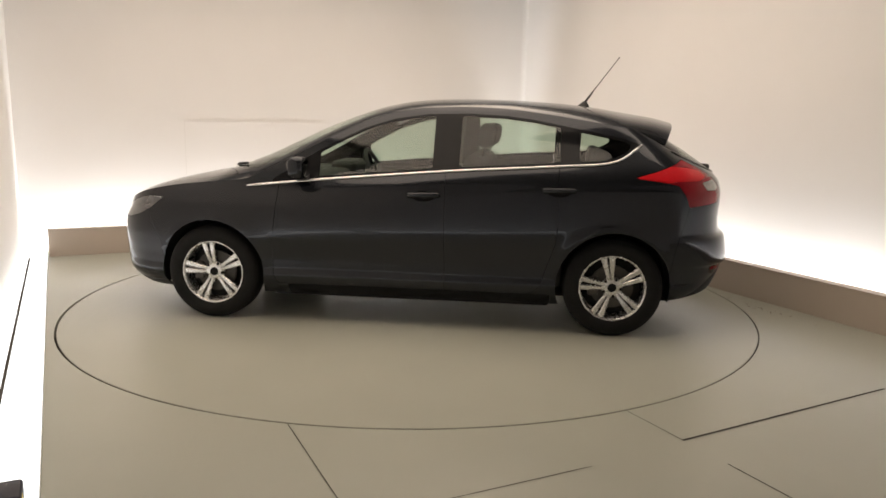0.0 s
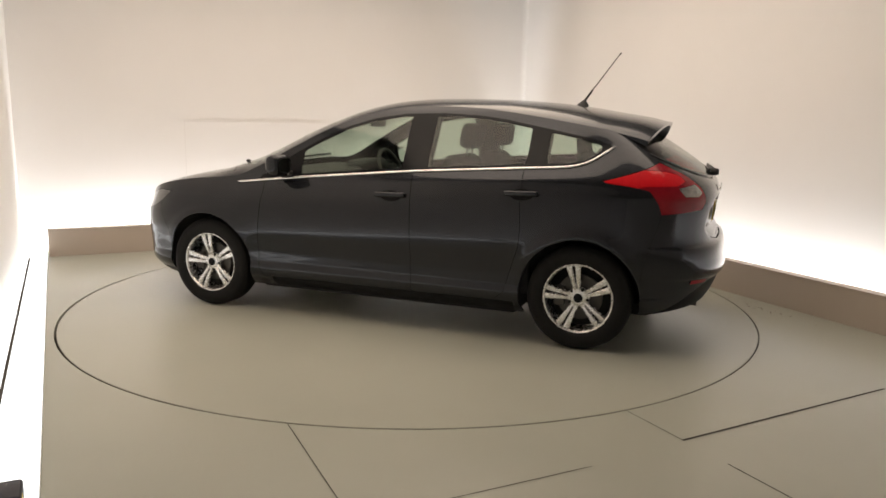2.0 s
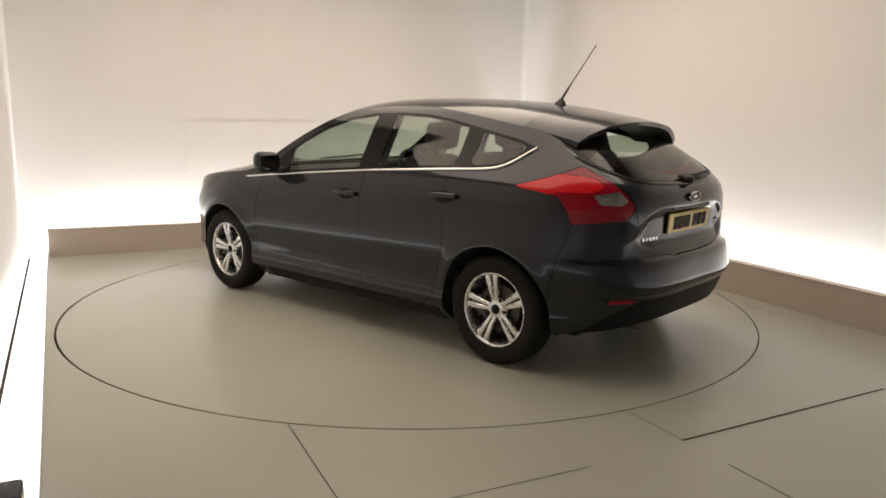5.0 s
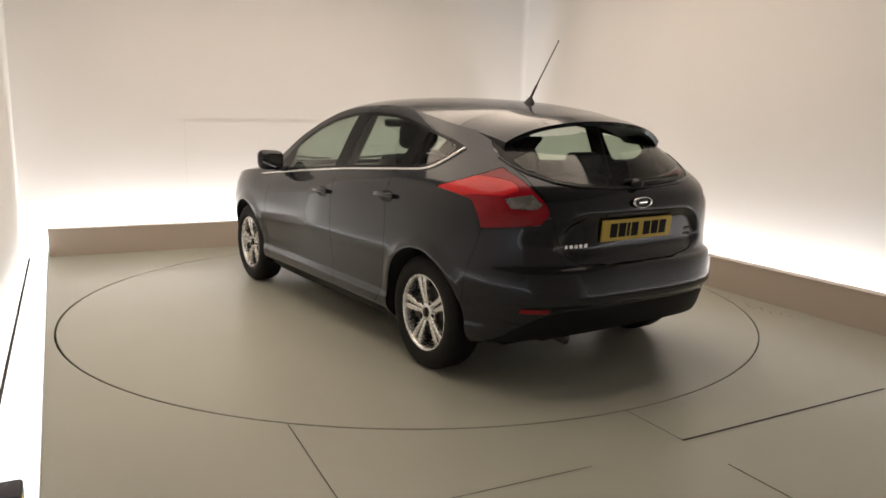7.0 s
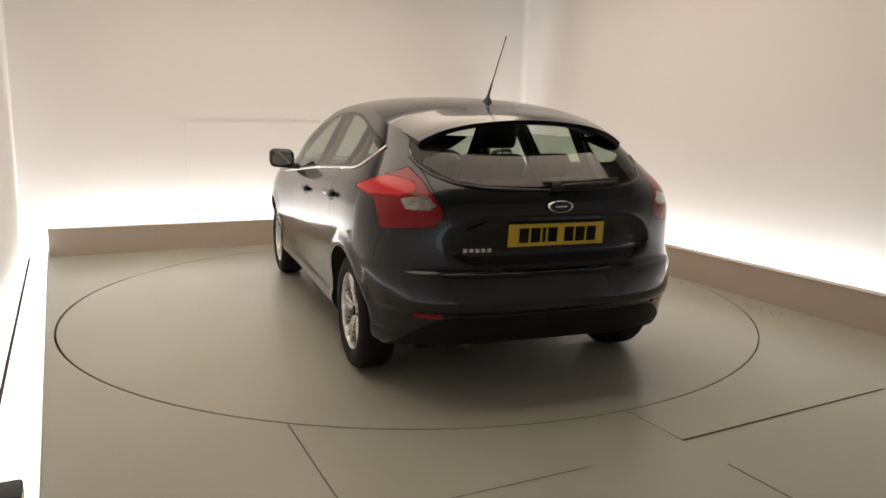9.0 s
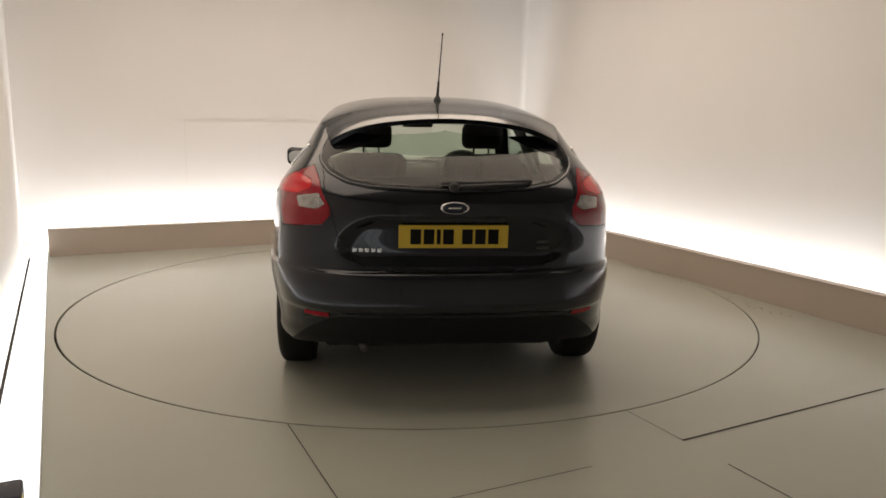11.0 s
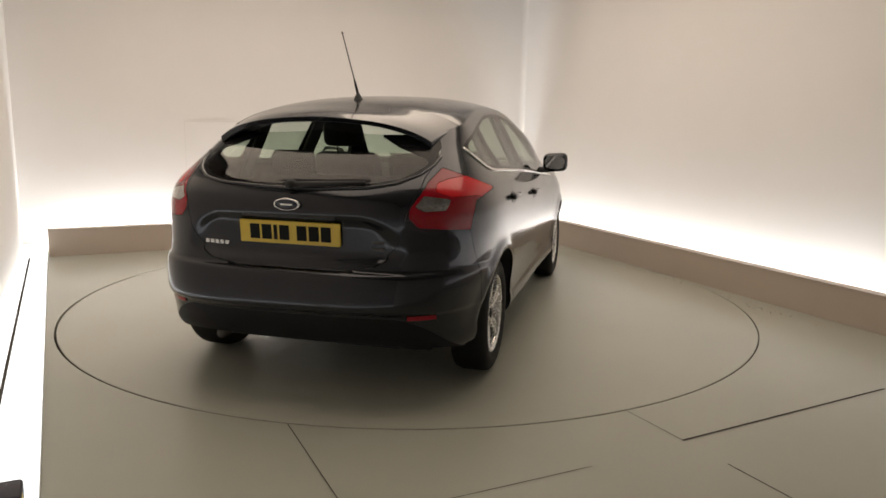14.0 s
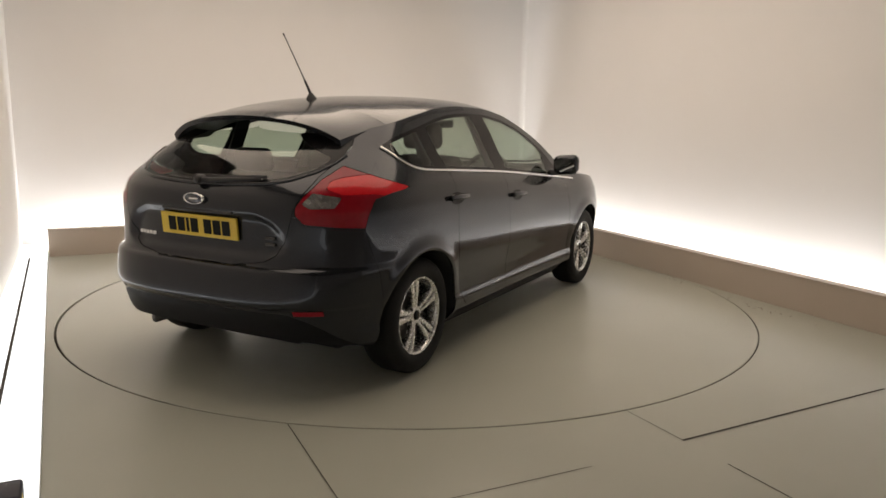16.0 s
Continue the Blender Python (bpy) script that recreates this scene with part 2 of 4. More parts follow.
        box(bm, u0, u1, V_BACK - 0.0025, V_BACK + 0.01, z0, z1)
        part("panel_joint", bm, M_JOINT, w1)

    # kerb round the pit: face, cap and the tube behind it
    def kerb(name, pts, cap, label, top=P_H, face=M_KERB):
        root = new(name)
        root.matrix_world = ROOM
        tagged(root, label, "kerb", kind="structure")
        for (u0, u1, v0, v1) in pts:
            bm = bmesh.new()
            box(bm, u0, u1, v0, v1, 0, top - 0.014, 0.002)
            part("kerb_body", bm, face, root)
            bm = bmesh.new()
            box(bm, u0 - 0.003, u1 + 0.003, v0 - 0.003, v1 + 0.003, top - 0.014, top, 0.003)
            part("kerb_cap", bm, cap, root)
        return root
    kerb("kerb_back", [(P_LEFT - 0.075, P_RIGHT + 0.1, P_BACK, P_BACK + 0.09)], M_KERB, "low beige painted kerb along the back wall")
    kerb("kerb_right", [(P_RIGHT, P_RIGHT + 0.09, V_FRONT + 0.02, P_BACK - 0.006)], M_KERB, "low beige painted kerb along the wall")
    # left kerb: white face and glowing cap hold the bright light on it
    lit = kerb("kerb_left", [(U_LEFT - 0.07, P_LEFT, V_FRONT + 0.02, V_BACK - 0.02)], M_KERBGLOW, "low white kerb with an added glow on its top", LEFT_H, M_KERBTOP)

    def turned(v, degrees):
        pivot = Vector((P_LEFT, v, 0))
        return Matrix.Translation(pivot) @ Matrix.Rotation(radians(degrees), 4, "Z") @ Matrix.Translation(-pivot)
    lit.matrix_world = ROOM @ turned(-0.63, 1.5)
    bm = bmesh.new()
    box(bm, P_LEFT - 0.184, P_LEFT - 0.168, V_FRONT + 0.4, V_BACK - 0.75, LEFT_H - 0.01, LEFT_H + 0.003, 0.001)
    joint = part("kerb_joint", bm, M_SEAM, lit, "dark joint along the lit top")
    joint.matrix_basis = turned(-0.63, 1.5).inverted() @ turned(0.3, 1.0)

    def strip(u0, u1, v0, v1):
        bm = bmesh.new()
        box(bm, u0, u1, v0, v1, 0.0, 0.03, 0.004)
        ob = in_room(part("light_strip", bm, M_TUBE))
        tagged(ob, "glowing cool white light strip behind the kerb", "light strip", "cove light strips")
    strip(-2.3, 2.7, P_BACK + 0.13, P_BACK + 0.16)
    strip(P_RIGHT + 0.13, P_RIGHT + 0.16, V_FRONT + 0.1, P_BACK)

    # softbox assumed on the unseen ceiling, for soft light from above
    first = None
    for lu, lv, su, sv in SOFTBOXES:
        if first is None:
            first = tagged(new("softbox"), "warm white ceiling softbox assumed out of view", "ceiling light", "ceiling softboxes")
            bm = bmesh.new()
            for a0, a1, b0, b1 in ((-su / 2 - .04, su / 2 + .04, -sv / 2 - .04, -sv / 2), (-su / 2 - .04, su / 2 + .04, sv / 2, sv / 2 + .04), (-su / 2 - .04, -su / 2, -sv / 2, sv / 2), (su / 2, su / 2 + .04, -sv / 2, sv / 2)):
                box(bm, a0, a1, b0, b1, -0.1, 0)
            part("frame", bm, M_BLACKPL, first)
            bm = bmesh.new()
            box(bm, -su / 2, su / 2, -sv / 2, sv / 2, -0.05, -0.02)
            part("diffuser", bm, M_BOXGLOW, first)
            first.matrix_basis = ROOM @ pose(lu, lv, CEIL)
        else:
            copy_thing(first, ROOM @ pose(lu, lv, CEIL))


def build_debris():
    """A little grit swept against the kerb."""
    rnd = random.Random(4)
    verts, faces = [], []
    for k in range(46):
        v = rnd.choice((-1.45, -1.2, -0.3, 0.1)) + rnd.gauss(0, 0.16)
        u = P_RIGHT - 0.02 - abs(rnd.gauss(0, 0.06)) - (0.12 if v < -0.9 else 0)
        s = rnd.uniform(0.003, 0.009)
        n = rnd.randint(4, 6)
        base = len(verts)
        for i in range(n):
            a = 2 * math.pi * i / n
            q = s * rnd.uniform(0.5, 1.2)
            verts.append((u + q * math.cos(a), v + q * math.sin(a) * 1.6, 0.001))
        verts.append((u, v, 0.001 + s * 0.4))
        faces += [(base + i, base + (i + 1) % n, base + n) for i in range(n)]
    ob = in_room(mesh_object("floor_grit", verts, faces, M_GRIT))
    tagged(ob, "small brown specks of grit along the kerb", "grit", kind="stuff")


def build_spot():
    root = tagged(new("spot_lamp"), "small round bright ceiling spot lamp", "ceiling light")
    v, f = lathe([(0.0, -0.005), (0.14, -0.005), (0.15, -0.06), (0.16, -0.06), (0.165, 0.0)], 36, "z")
    mesh_object("housing", v, f, M_BLACKPL, root)
    v, f = lathe([(0.0, -0.03), (0.142, -0.03)], 36, "z")
    mesh_object("lens", v, f, M_SPOT, root, "glowing white lens")
    root.matrix_basis = ROOM @ pose(0.80, -1.60, CEIL)


def build_table():
    prof = [(0, 0.0), (TABLE_R - 0.014, 0.0), (TABLE_R - 0.011, -0.003), (TABLE_R - 0.011, -0.04)]
    v, f = lathe(prof, 128, "z")
    ob = mesh_object("turntable", v, f, M_TABLE)
    tagged(ob, "round flush beige grey turntable set in the floor", "turntable")
    v, f = lathe([(TABLE_R - 0.0105, -0.004), (TABLE_R - 0.008, -0.003), (TABLE_R - 0.007, -0.006), (TABLE_R - 0.007, -0.04)], 128, "z")
    mesh_object("edge_trim", v, f, M_SEAM, ob, "thin dark edge trim")
    return ob


build_room()
build_debris()
build_spot()
table = build_table()
# ---- car surface: plan contours by height, and a top sheet ----
def curve(*pairs):
    """A smooth monotone curve through (x, y) pairs."""
    pairs = sorted(pairs)
    xs, ys = np.array([p[0] for p in pairs], float), np.array([p[1] for p in pairs], float)
    d = np.diff(ys) / np.diff(xs)
    m = np.zeros(len(xs))
    m[0], m[-1] = d[0], d[-1]
    for i in range(1, len(xs) - 1):
        m[i] = 0 if d[i - 1] * d[i] <= 0 else 2 * d[i - 1] * d[i] / (d[i - 1] + d[i])

    def f(x):
        x = np.clip(np.asarray(x, float), xs[0], xs[-1])
        i = np.clip(np.searchsorted(xs, x) - 1, 0, len(xs) - 2)
        h = xs[i + 1] - xs[i]
        t = (x - xs[i]) / h
        return (2 * t**3 - 3 * t**2 + 1) * ys[i] + (t**3 - 2 * t**2 + t) * h * m[i] + (-2 * t**3 + 3 * t**2) * ys[i + 1] + (t**3 - t**2) * h * m[i + 1]
    return f


half_width = curve((0.18, 0.80), (0.23, 0.855), (0.28, 0.889), (0.318, 0.893), (0.34, 0.889), (0.365, 0.883), (0.42, 0.883), (0.50, 0.892), (0.58, 0.9045), (0.64, 0.907), (0.70, 0.9055), (0.76, 0.902), (0.83, 0.8975), (0.875, 0.8945), (0.895, 0.889), (0.955, 0.873), (0.972, 0.866), (1.033, 0.832), (1.1, 0.794), (1.2, 0.738), (1.3, 0.683), (1.36, 0.645), (1.41, 0.607), (1.44, 0.57))
rear_end = curve((0.16, -1.88), (0.22, -1.96), (0.30, -2.035), (0.40, -2.085), (0.455, -2.102), (0.47, -2.127), (0.50, -2.132), (0.56, -2.122), (0.62, -2.108), (0.645, -2.095), (0.66, -2.062), (0.75, -2.055), (0.90, -2.06), (0.98, -2.045), (1.04, -2.00), (1.10, -1.92), (1.17, -1.82), (1.25, -1.69), (1.36, -1.50), (1.45, -1.34))
front_end = curve((0.16, 2.02), (0.22, 2.09), (0.30, 2.145), (0.42, 2.165), (0.55, 2.17), (0.65, 2.155), (0.72, 2.12), (0.80, 2.09), (1.0, 2.05), (1.45, 2.0))
centre_top = curve((2.20, 0.66), (2.15, 0.725), (2.05, 0.80), (1.85, 0.885), (1.6, 0.945), (1.40, 0.983), (1.26, 1.035), (1.127, 1.09), (0.90, 1.194), (0.68, 1.296), (0.46, 1.38), (0.245, 1.448), (0.03, 1.486), (-0.18, 1.499), (-0.39, 1.502), (-0.6, 1.499), (-0.8, 1.491), (-1.0, 1.478), (-1.21, 1.455), (-1.41, 1.423), (-1.61, 1.392), (-1.72, 1.365))
edge_top = curve((2.18, 0.665), (2.1, 0.73), (2.0, 0.785), (1.8, 0.853), (1.6, 0.893), (1.4, 0.918), (1.2, 0.935), (1.08, 0.955), (1.0, 0.993), (0.676, 1.160), (0.5, 1.253), (0.307, 1.343), (0.117, 1.402), (-0.1, 1.434), (-0.37, 1.441), (-0.62, 1.431), (-0.8, 1.411), (-1.0, 1.383), (-1.2, 1.352), (-1.4, 1.318), (-1.6, 1.28), (-1.72, 1.25))
belt = curve((1.6, 0.85), (1.08, 0.905), (0.65, 0.950), (0.084, 1.002), (-0.28, 1.033), (-0.64, 1.057), (-0.99, 1.080), (-1.20, 1.093), (-1.30, 1.110), (-1.37, 1.142), (-1.42, 1.178), (-1.47, 1.217))
XF0, XR0, NF, NR = 0.9, -1.1, 3.7, 3.6
shoulder = curve((1.3, -0.115), (1.08, -0.120), (0.65, -0.085), (0.084, -0.030), (-0.28, 0.0), (-0.64, 0.024), (-0.99, 0.045), (-1.3, 0.05), (-2.2, 0.05))
FRONT_C, REAR_C, AXLE_Z, ARCH_R = 1.324, -1.324, 0.316, 0.362


def flare(x, z):
    """The lips of the wheel arches stand a little proud."""
    out = 0
    for c in (FRONT_C, REAR_C):
        d = np.hypot(x - c, z - AXLE_Z)
        out = out + 0.013 * np.exp(-((d - ARCH_R - 0.012) / 0.04) ** 2) * np.clip((z - 0.28) / 0.2, 0, 1)
    # haunch over the rear wheel
    h = np.hypot((x - REAR_C + 0.05) / 0.62, (z - 0.70) / 0.16)
    out = out + 0.003 * np.exp(-h ** 2)
    return out


def width_at(x, z):
    """Half width at the sides: the shoulder line rises towards the rear."""
    a, b = np.clip((z - 0.66) / 0.2, 0, 1), np.clip((z - 1.0) / 0.25, 0, 1)
    k = a * a * (3 - 2 * a) * (1 - b * b * (3 - 2 * b))
    return half_width(z - shoulder(x) * k)


def widen(x):
    """The body is a little wider at the front wheels."""
    t = np.clip((x - 0.2) / 1.1, 0, 1)
    return 1 + 0.022 * t * t * (3 - 2 * t)


def side_y(x, z):
    """Half width of the body at (x, z)."""
    w, xr, xf = width_at(x, z), rear_end(z), front_end(z)
    tr = np.clip((XR0 - x) / (XR0 - xr), 0, 1)
    tf = np.clip((x - XF0) / (xf - XF0), 0, 1)
    w = w * widen(x)
    return w * (1 - tr**NR) ** (1 / NR) * (1 - tf**NF) ** (1 / NF) + flare(x, z)


def top_z(x, y):
    ye = side_y(x, edge_top(x))
    t = np.clip(np.abs(y) / np.maximum(ye, 1e-3), 0, 1)
    zc, ze = centre_top(x), edge_top(x)
    return zc - (zc - ze) * (0.55 * t**2 + 0.45 * t**5)
# ---- panels: a sheet of faces that can be cut along smooth lines ----
class Sheet:
    def __init__(self, verts, faces):
        self.v, self.f = [tuple(p) for p in verts], [tuple(q) for q in faces]

    def clip(self, func, gap=0.0):
        """The part of the sheet where func(points) < -gap."""
        if not self.f:
            return Sheet([], [])
        val = np.asarray(func(np.array(self.v))) + gap
        verts, index, cut, faces = [], {}, {}, []

        def keep(i):
            if i not in index:
                index[i] = len(verts)
                verts.append(self.v[i])
            return index[i]

        def cross(i, j):
            key = (min(i, j), max(i, j))
            if key not in cut:
                a, b = key
                t = val[a] / (val[a] - val[b])
                cut[key] = len(verts)
                verts.append(tuple(self.v[a][k] + t * (self.v[b][k] - self.v[a][k]) for k in range(3)))
            return cut[key]
        for f in self.f:
            ins = [val[i] < 0 for i in f]
            if all(ins):
                faces.append(tuple(keep(i) for i in f))
            elif any(ins):
                poly = []
                for k, i in enumerate(f):
                    j = f[(k + 1) % len(f)]
                    if ins[k]:
                        poly.append(keep(i))
                    if ins[k] != ins[(k + 1) % len(f)]:
                        poly.append(cross(i, j))
                if len(poly) > 2:
                    faces.append(tuple(poly))
        return Sheet(verts, faces)

    def split(self, func, gap=0.0):
        return self.clip(func, gap), self.clip(lambda p: -np.asarray(func(p)), gap)

    def mirrored(self):
        return Sheet([(x, -y, z) for x, y, z in self.v], [f[::-1] for f in self.f])

    def whole(self):
        """Joined with its mirror image across the middle."""
        verts, faces, index = list(self.v), list(self.f), {}
        for i, (x, y, z) in enumerate(self.v):
            if abs(y) < 1e-5:
                index[i] = i
            else:
                index[i] = len(verts)
                verts.append((x, -y, z))
        faces += [tuple(index[i] for i in f)[::-1] for f in self.f]
        return Sheet(verts, faces)

    def joined(self, other):
        n = len(self.v)
        return Sheet(self.v + other.v, self.f + [tuple(i + n for i in f) for f in other.f])

    def flanged(self, depth):
        """With its rim folded inwards, so that panels have an edge."""
        vs = np.array(self.v)
        nrm = np.zeros_like(vs)
        count = {}
        for f in self.f:
            p = vs[list(f)]
            c = sum(np.cross(p[k] - p[0], p[k + 1] - p[0]) for k in range(1, len(f) - 1))
            for k, i in enumerate(f):
                nrm[i] += c
                j = f[(k + 1) % len(f)]
                key = (min(i, j), max(i, j))
                count.setdefault(key, []).append((i, j))
        nrm /= np.maximum(np.linalg.norm(nrm, axis=1), 1e-12)[:, None]
        verts, faces, index = list(self.v), list(self.f), {}
        for uses in count.values():
            if len(uses) == 1:
                i, j = uses[0]
                for k in (i, j):
                    if k not in index:
                        index[k] = len(verts)
                        verts.append(tuple(vs[k]))
                        verts.append(tuple(vs[k] - nrm[k] * depth))
                faces.append((index[j], index[i], index[i] + 1, index[j] + 1))
        return Sheet(verts, faces)


def polygon(points, chart):
    """Signed distance to a closed outline in the two coordinates that chart gives; negative inside."""
    poly = np.array(points, float)

    def f(p):
        q = chart(p)
        d = np.full(len(q), 1e9)
        ins = np.zeros(len(q), bool)
        for a, b in zip(poly, np.roll(poly, -1, axis=0)):
            e, w = b - a, q - a
            t = np.clip((w @ e) / max(e @ e, 1e-12), 0, 1)
            d = np.minimum(d, np.hypot(*(w - t[:, None] * e).T))
            with np.errstate(divide="ignore", invalid="ignore"):
                c = ((a[1] > q[:, 1]) != (b[1] > q[:, 1])) & (q[:, 0] < (b[0] - a[0]) * (q[:, 1] - a[1]) / (b[1] - a[1]) + a[0])
            ins ^= c
        return np.where(ins, -d, d)
    return f


XZ = lambda p: p[:, [0, 2]]
YZ = lambda p: p[:, [1, 2]]
XY = lambda p: p[:, [0, 1]]
REARQ = lambda p: np.stack([p[:, 0] + p[:, 1] - 0.85, p[:, 2]], 1)
FRONTQ = lambda p: np.stack([p[:, 0] - p[:, 1] + 0.85, p[:, 2]], 1)


def spaced(n, power):
    """Angles that space points evenly along a rounded corner."""
    a = np.linspace(0, math.pi / 2, 2000)
    x, y = np.sin(a) ** (2 / power), np.cos(a) ** (2 / power)
    s = np.concatenate([[0], np.cumsum(np.hypot(np.diff(x), np.diff(y)))])
    return np.interp(np.linspace(0, s[-1], n), s, a)


recess_width = curve((0.66, 0.47), (0.70, 0.53), (0.75, 0.57), (0.80, 0.555), (0.92, 0.44))

RECESS = 0.030


def recess(y, z):
    """How far the tailgate is set in round the number plate."""
    side = max(0.0, min(1.0, (float(recess_width(z)) - abs(y)) / 0.10))
    top = max(0.0, min(1.0, (0.925 - z) / 0.07))
    low = max(0.0, min(1.0, (z - 0.672) / 0.06))
    s = side * top * low
    return RECESS * s * s * (3 - 2 * s)


def tail_x(y, z):
    """Where the rear of the body stands at (y, z)."""
    x = XR0 - (XR0 - float(rear_end(z))) * (1 - (abs(y) / float(half_width(z))) ** NR) ** (1 / NR)
    return x + recess(y, z)


def side_sheet(rows=100):
    cols = []
    for a in spaced(46, NF)[::-1]:
        cols.append(("f", a))
    for x in np.linspace(XF0, XR0, 104)[1:-1]:
        cols.append(("m", x))
    for a in spaced(110, NR):
        cols.append(("r", a))
    verts, faces = [], []
    for kind, a in cols:
        if kind == "m":
            hi = float(edge_top(a))
        elif kind == "f":
            x = XF0 + (2.13 - XF0) * math.sin(a) ** (2 / NF)
            hi = float(edge_top(x))
            for _ in range(12):
                x = XF0 + (float(front_end(hi)) - XF0) * math.sin(a) ** (2 / NF)
                hi = 0.5 * hi + 0.5 * float(edge_top(x))
        else:
            hi = 1.30
            for _ in range(20):
                x = XR0 - (XR0 - float(rear_end(hi))) * math.sin(a) ** (2 / NR)
                hi = 0.6 * hi + 0.4 * min(float(edge_top(x)), 1.37)
            hi = hi * math.cos(a) ** 0.25 + 1.31 * (1 - math.cos(a) ** 0.25) if a > 0.5 else hi
        lo = 0.185 if kind != "r" else 0.185 + 0.115 * math.sin(a)
        for k in range(rows + 1):
            z = lo + (hi - lo) * k / rows
            if kind == "m":
                x, y = a, float(width_at(a, z)) * float(widen(a))
            elif kind == "f":
                x = XF0 + (float(front_end(z)) - XF0) * math.sin(a) ** (2 / NF)
                y = float(width_at(x, z) * widen(x)) * math.cos(a) ** (2 / NF) if a < math.pi / 2 - 1e-9 else 0.0
            else:
                x = XR0 - (XR0 - float(rear_end(z))) * math.sin(a) ** (2 / NR)
                y = float(width_at(x, z)) * math.cos(a) ** (2 / NR) if a < math.pi / 2 - 1e-9 else 0.0
            if y > 0.3:
                y += float(flare(x, z))
            # recess for the number plate in the tailgate
            if kind == "r" and x < -1.95:
                x += recess(y, z)
            verts.append((x, y, z))
    n = rows + 1
    for i in range(len(cols) - 1):
        for k in range(rows):
            faces.append((i * n + k, (i + 1) * n + k, (i + 1) * n + k + 1, i * n + k + 1))
    return Sheet(verts, faces)


def top_sheet(x0=2.175, x1=-1.335, nx=150, ny=26):
    verts, faces = [], []
    for i in range(nx + 1):
        x = x0 + (x1 - x0) * i / nx
        ye = float(side_y(x, edge_top(x)))
        for k in range(ny + 1):
            t = math.sin(math.pi / 2 * k / ny)
            verts.append((x, ye * t, float(top_z(x, ye * t))))
    n = ny + 1
    for i in range(nx):
        for k in range(ny):
            faces.append((i * n + k, i * n + k + 1, (i + 1) * n + k + 1, (i + 1) * n + k))
    return Sheet(verts, faces)


def panel(name, sheet, material, parent, label="", flange=0.010):
    s = sheet.flanged(flange) if flange else sheet
    return mesh_object(name, s.v, s.f, material, parent, label, smooth=True)


car = tagged(new("car"), "dark grey five-door hatchback car parked on the turntable", "car")

xs_top = [0.93, 0.80, 0.676, 0.5, 0.307, 0.117, -0.1, -0.37, -0.62, -0.8, -0.99, -1.17, -1.35]
zs_top = [0.935, 1.025, 1.106, 1.203, 1.298, 1.357, 1.390, 1.397, 1.386, 1.362, 1.327, 1.294, 1.258]
DLO = list(zip(xs_top, zs_top)) + [(-1.47, 1.219)] + [(x, float(belt(x)) + 0.006) for x in np.linspace(-1.46, 0.90, 30)]
in_dlo = polygon(DLO, XZ)
side_of = lambda p: np.where(p[:, 1] > 0.35, -1.0, 1.0)
LAMP = [(-1.40, 1.018), (-1.65, 1.072), (-1.80, 1.105), (-1.915, 1.132), (-2.0, 1.10), (-2.08, 1.07), (-2.21, 0.995), (-2.262, 0.95), (-2.27, 0.91), (-2.21, 0.866), (-2.0, 0.853), (-1.80, 0.842), (-1.775, 0.90), (-1.72, 0.975), (-1.59, 0.998)]
GATE = [(-3.2, 0.650), (-2.66, 0.655), (-2.47, 0.678), (-2.385, 0.712), (-2.335, 0.77), (-2.30, 0.87), (-2.282, 0.93), (-2.22, 1.0), (-2.09, 1.085), (-1.94, 1.155), (-1.83, 1.22), (-1.76, 1.32), (-1.76, 1.5), (-3.2, 1.5)]
PANE = [(-0.1, 1.036), (0.16, 1.040), (0.38, 1.050), (0.50, 1.068), (0.585, 1.105), (0.625, 1.145), (0.640, 1.19), (0.632, 1.26), (0.60, 1.5), (-0.1, 1.5)]
PANE_CLEAR = [(-0.1, 1.045), (0.16, 1.049), (0.37, 1.059), (0.49, 1.079), (0.562, 1.113), (0.596, 1.145), (0.588, 1.17), (0.44, 1.22), (0.33, 1.27), (0.28, 1.5), (-0.1, 1.5)]
HEAD = [(1.66, 0.812), (1.86, 0.815), (2.06, 0.775), (2.3, 0.72), (2.34, 0.66), (2.08, 0.655), (1.92, 0.685), (1.78, 0.735)]


def both(name, sheet, material, label="", flange=0.010, parent=car):
    """The panel on the one side and its twin on the other."""
    return panel(name, sheet, material, parent, label, flange), panel(name, sheet.mirrored(), material, parent, label, flange)


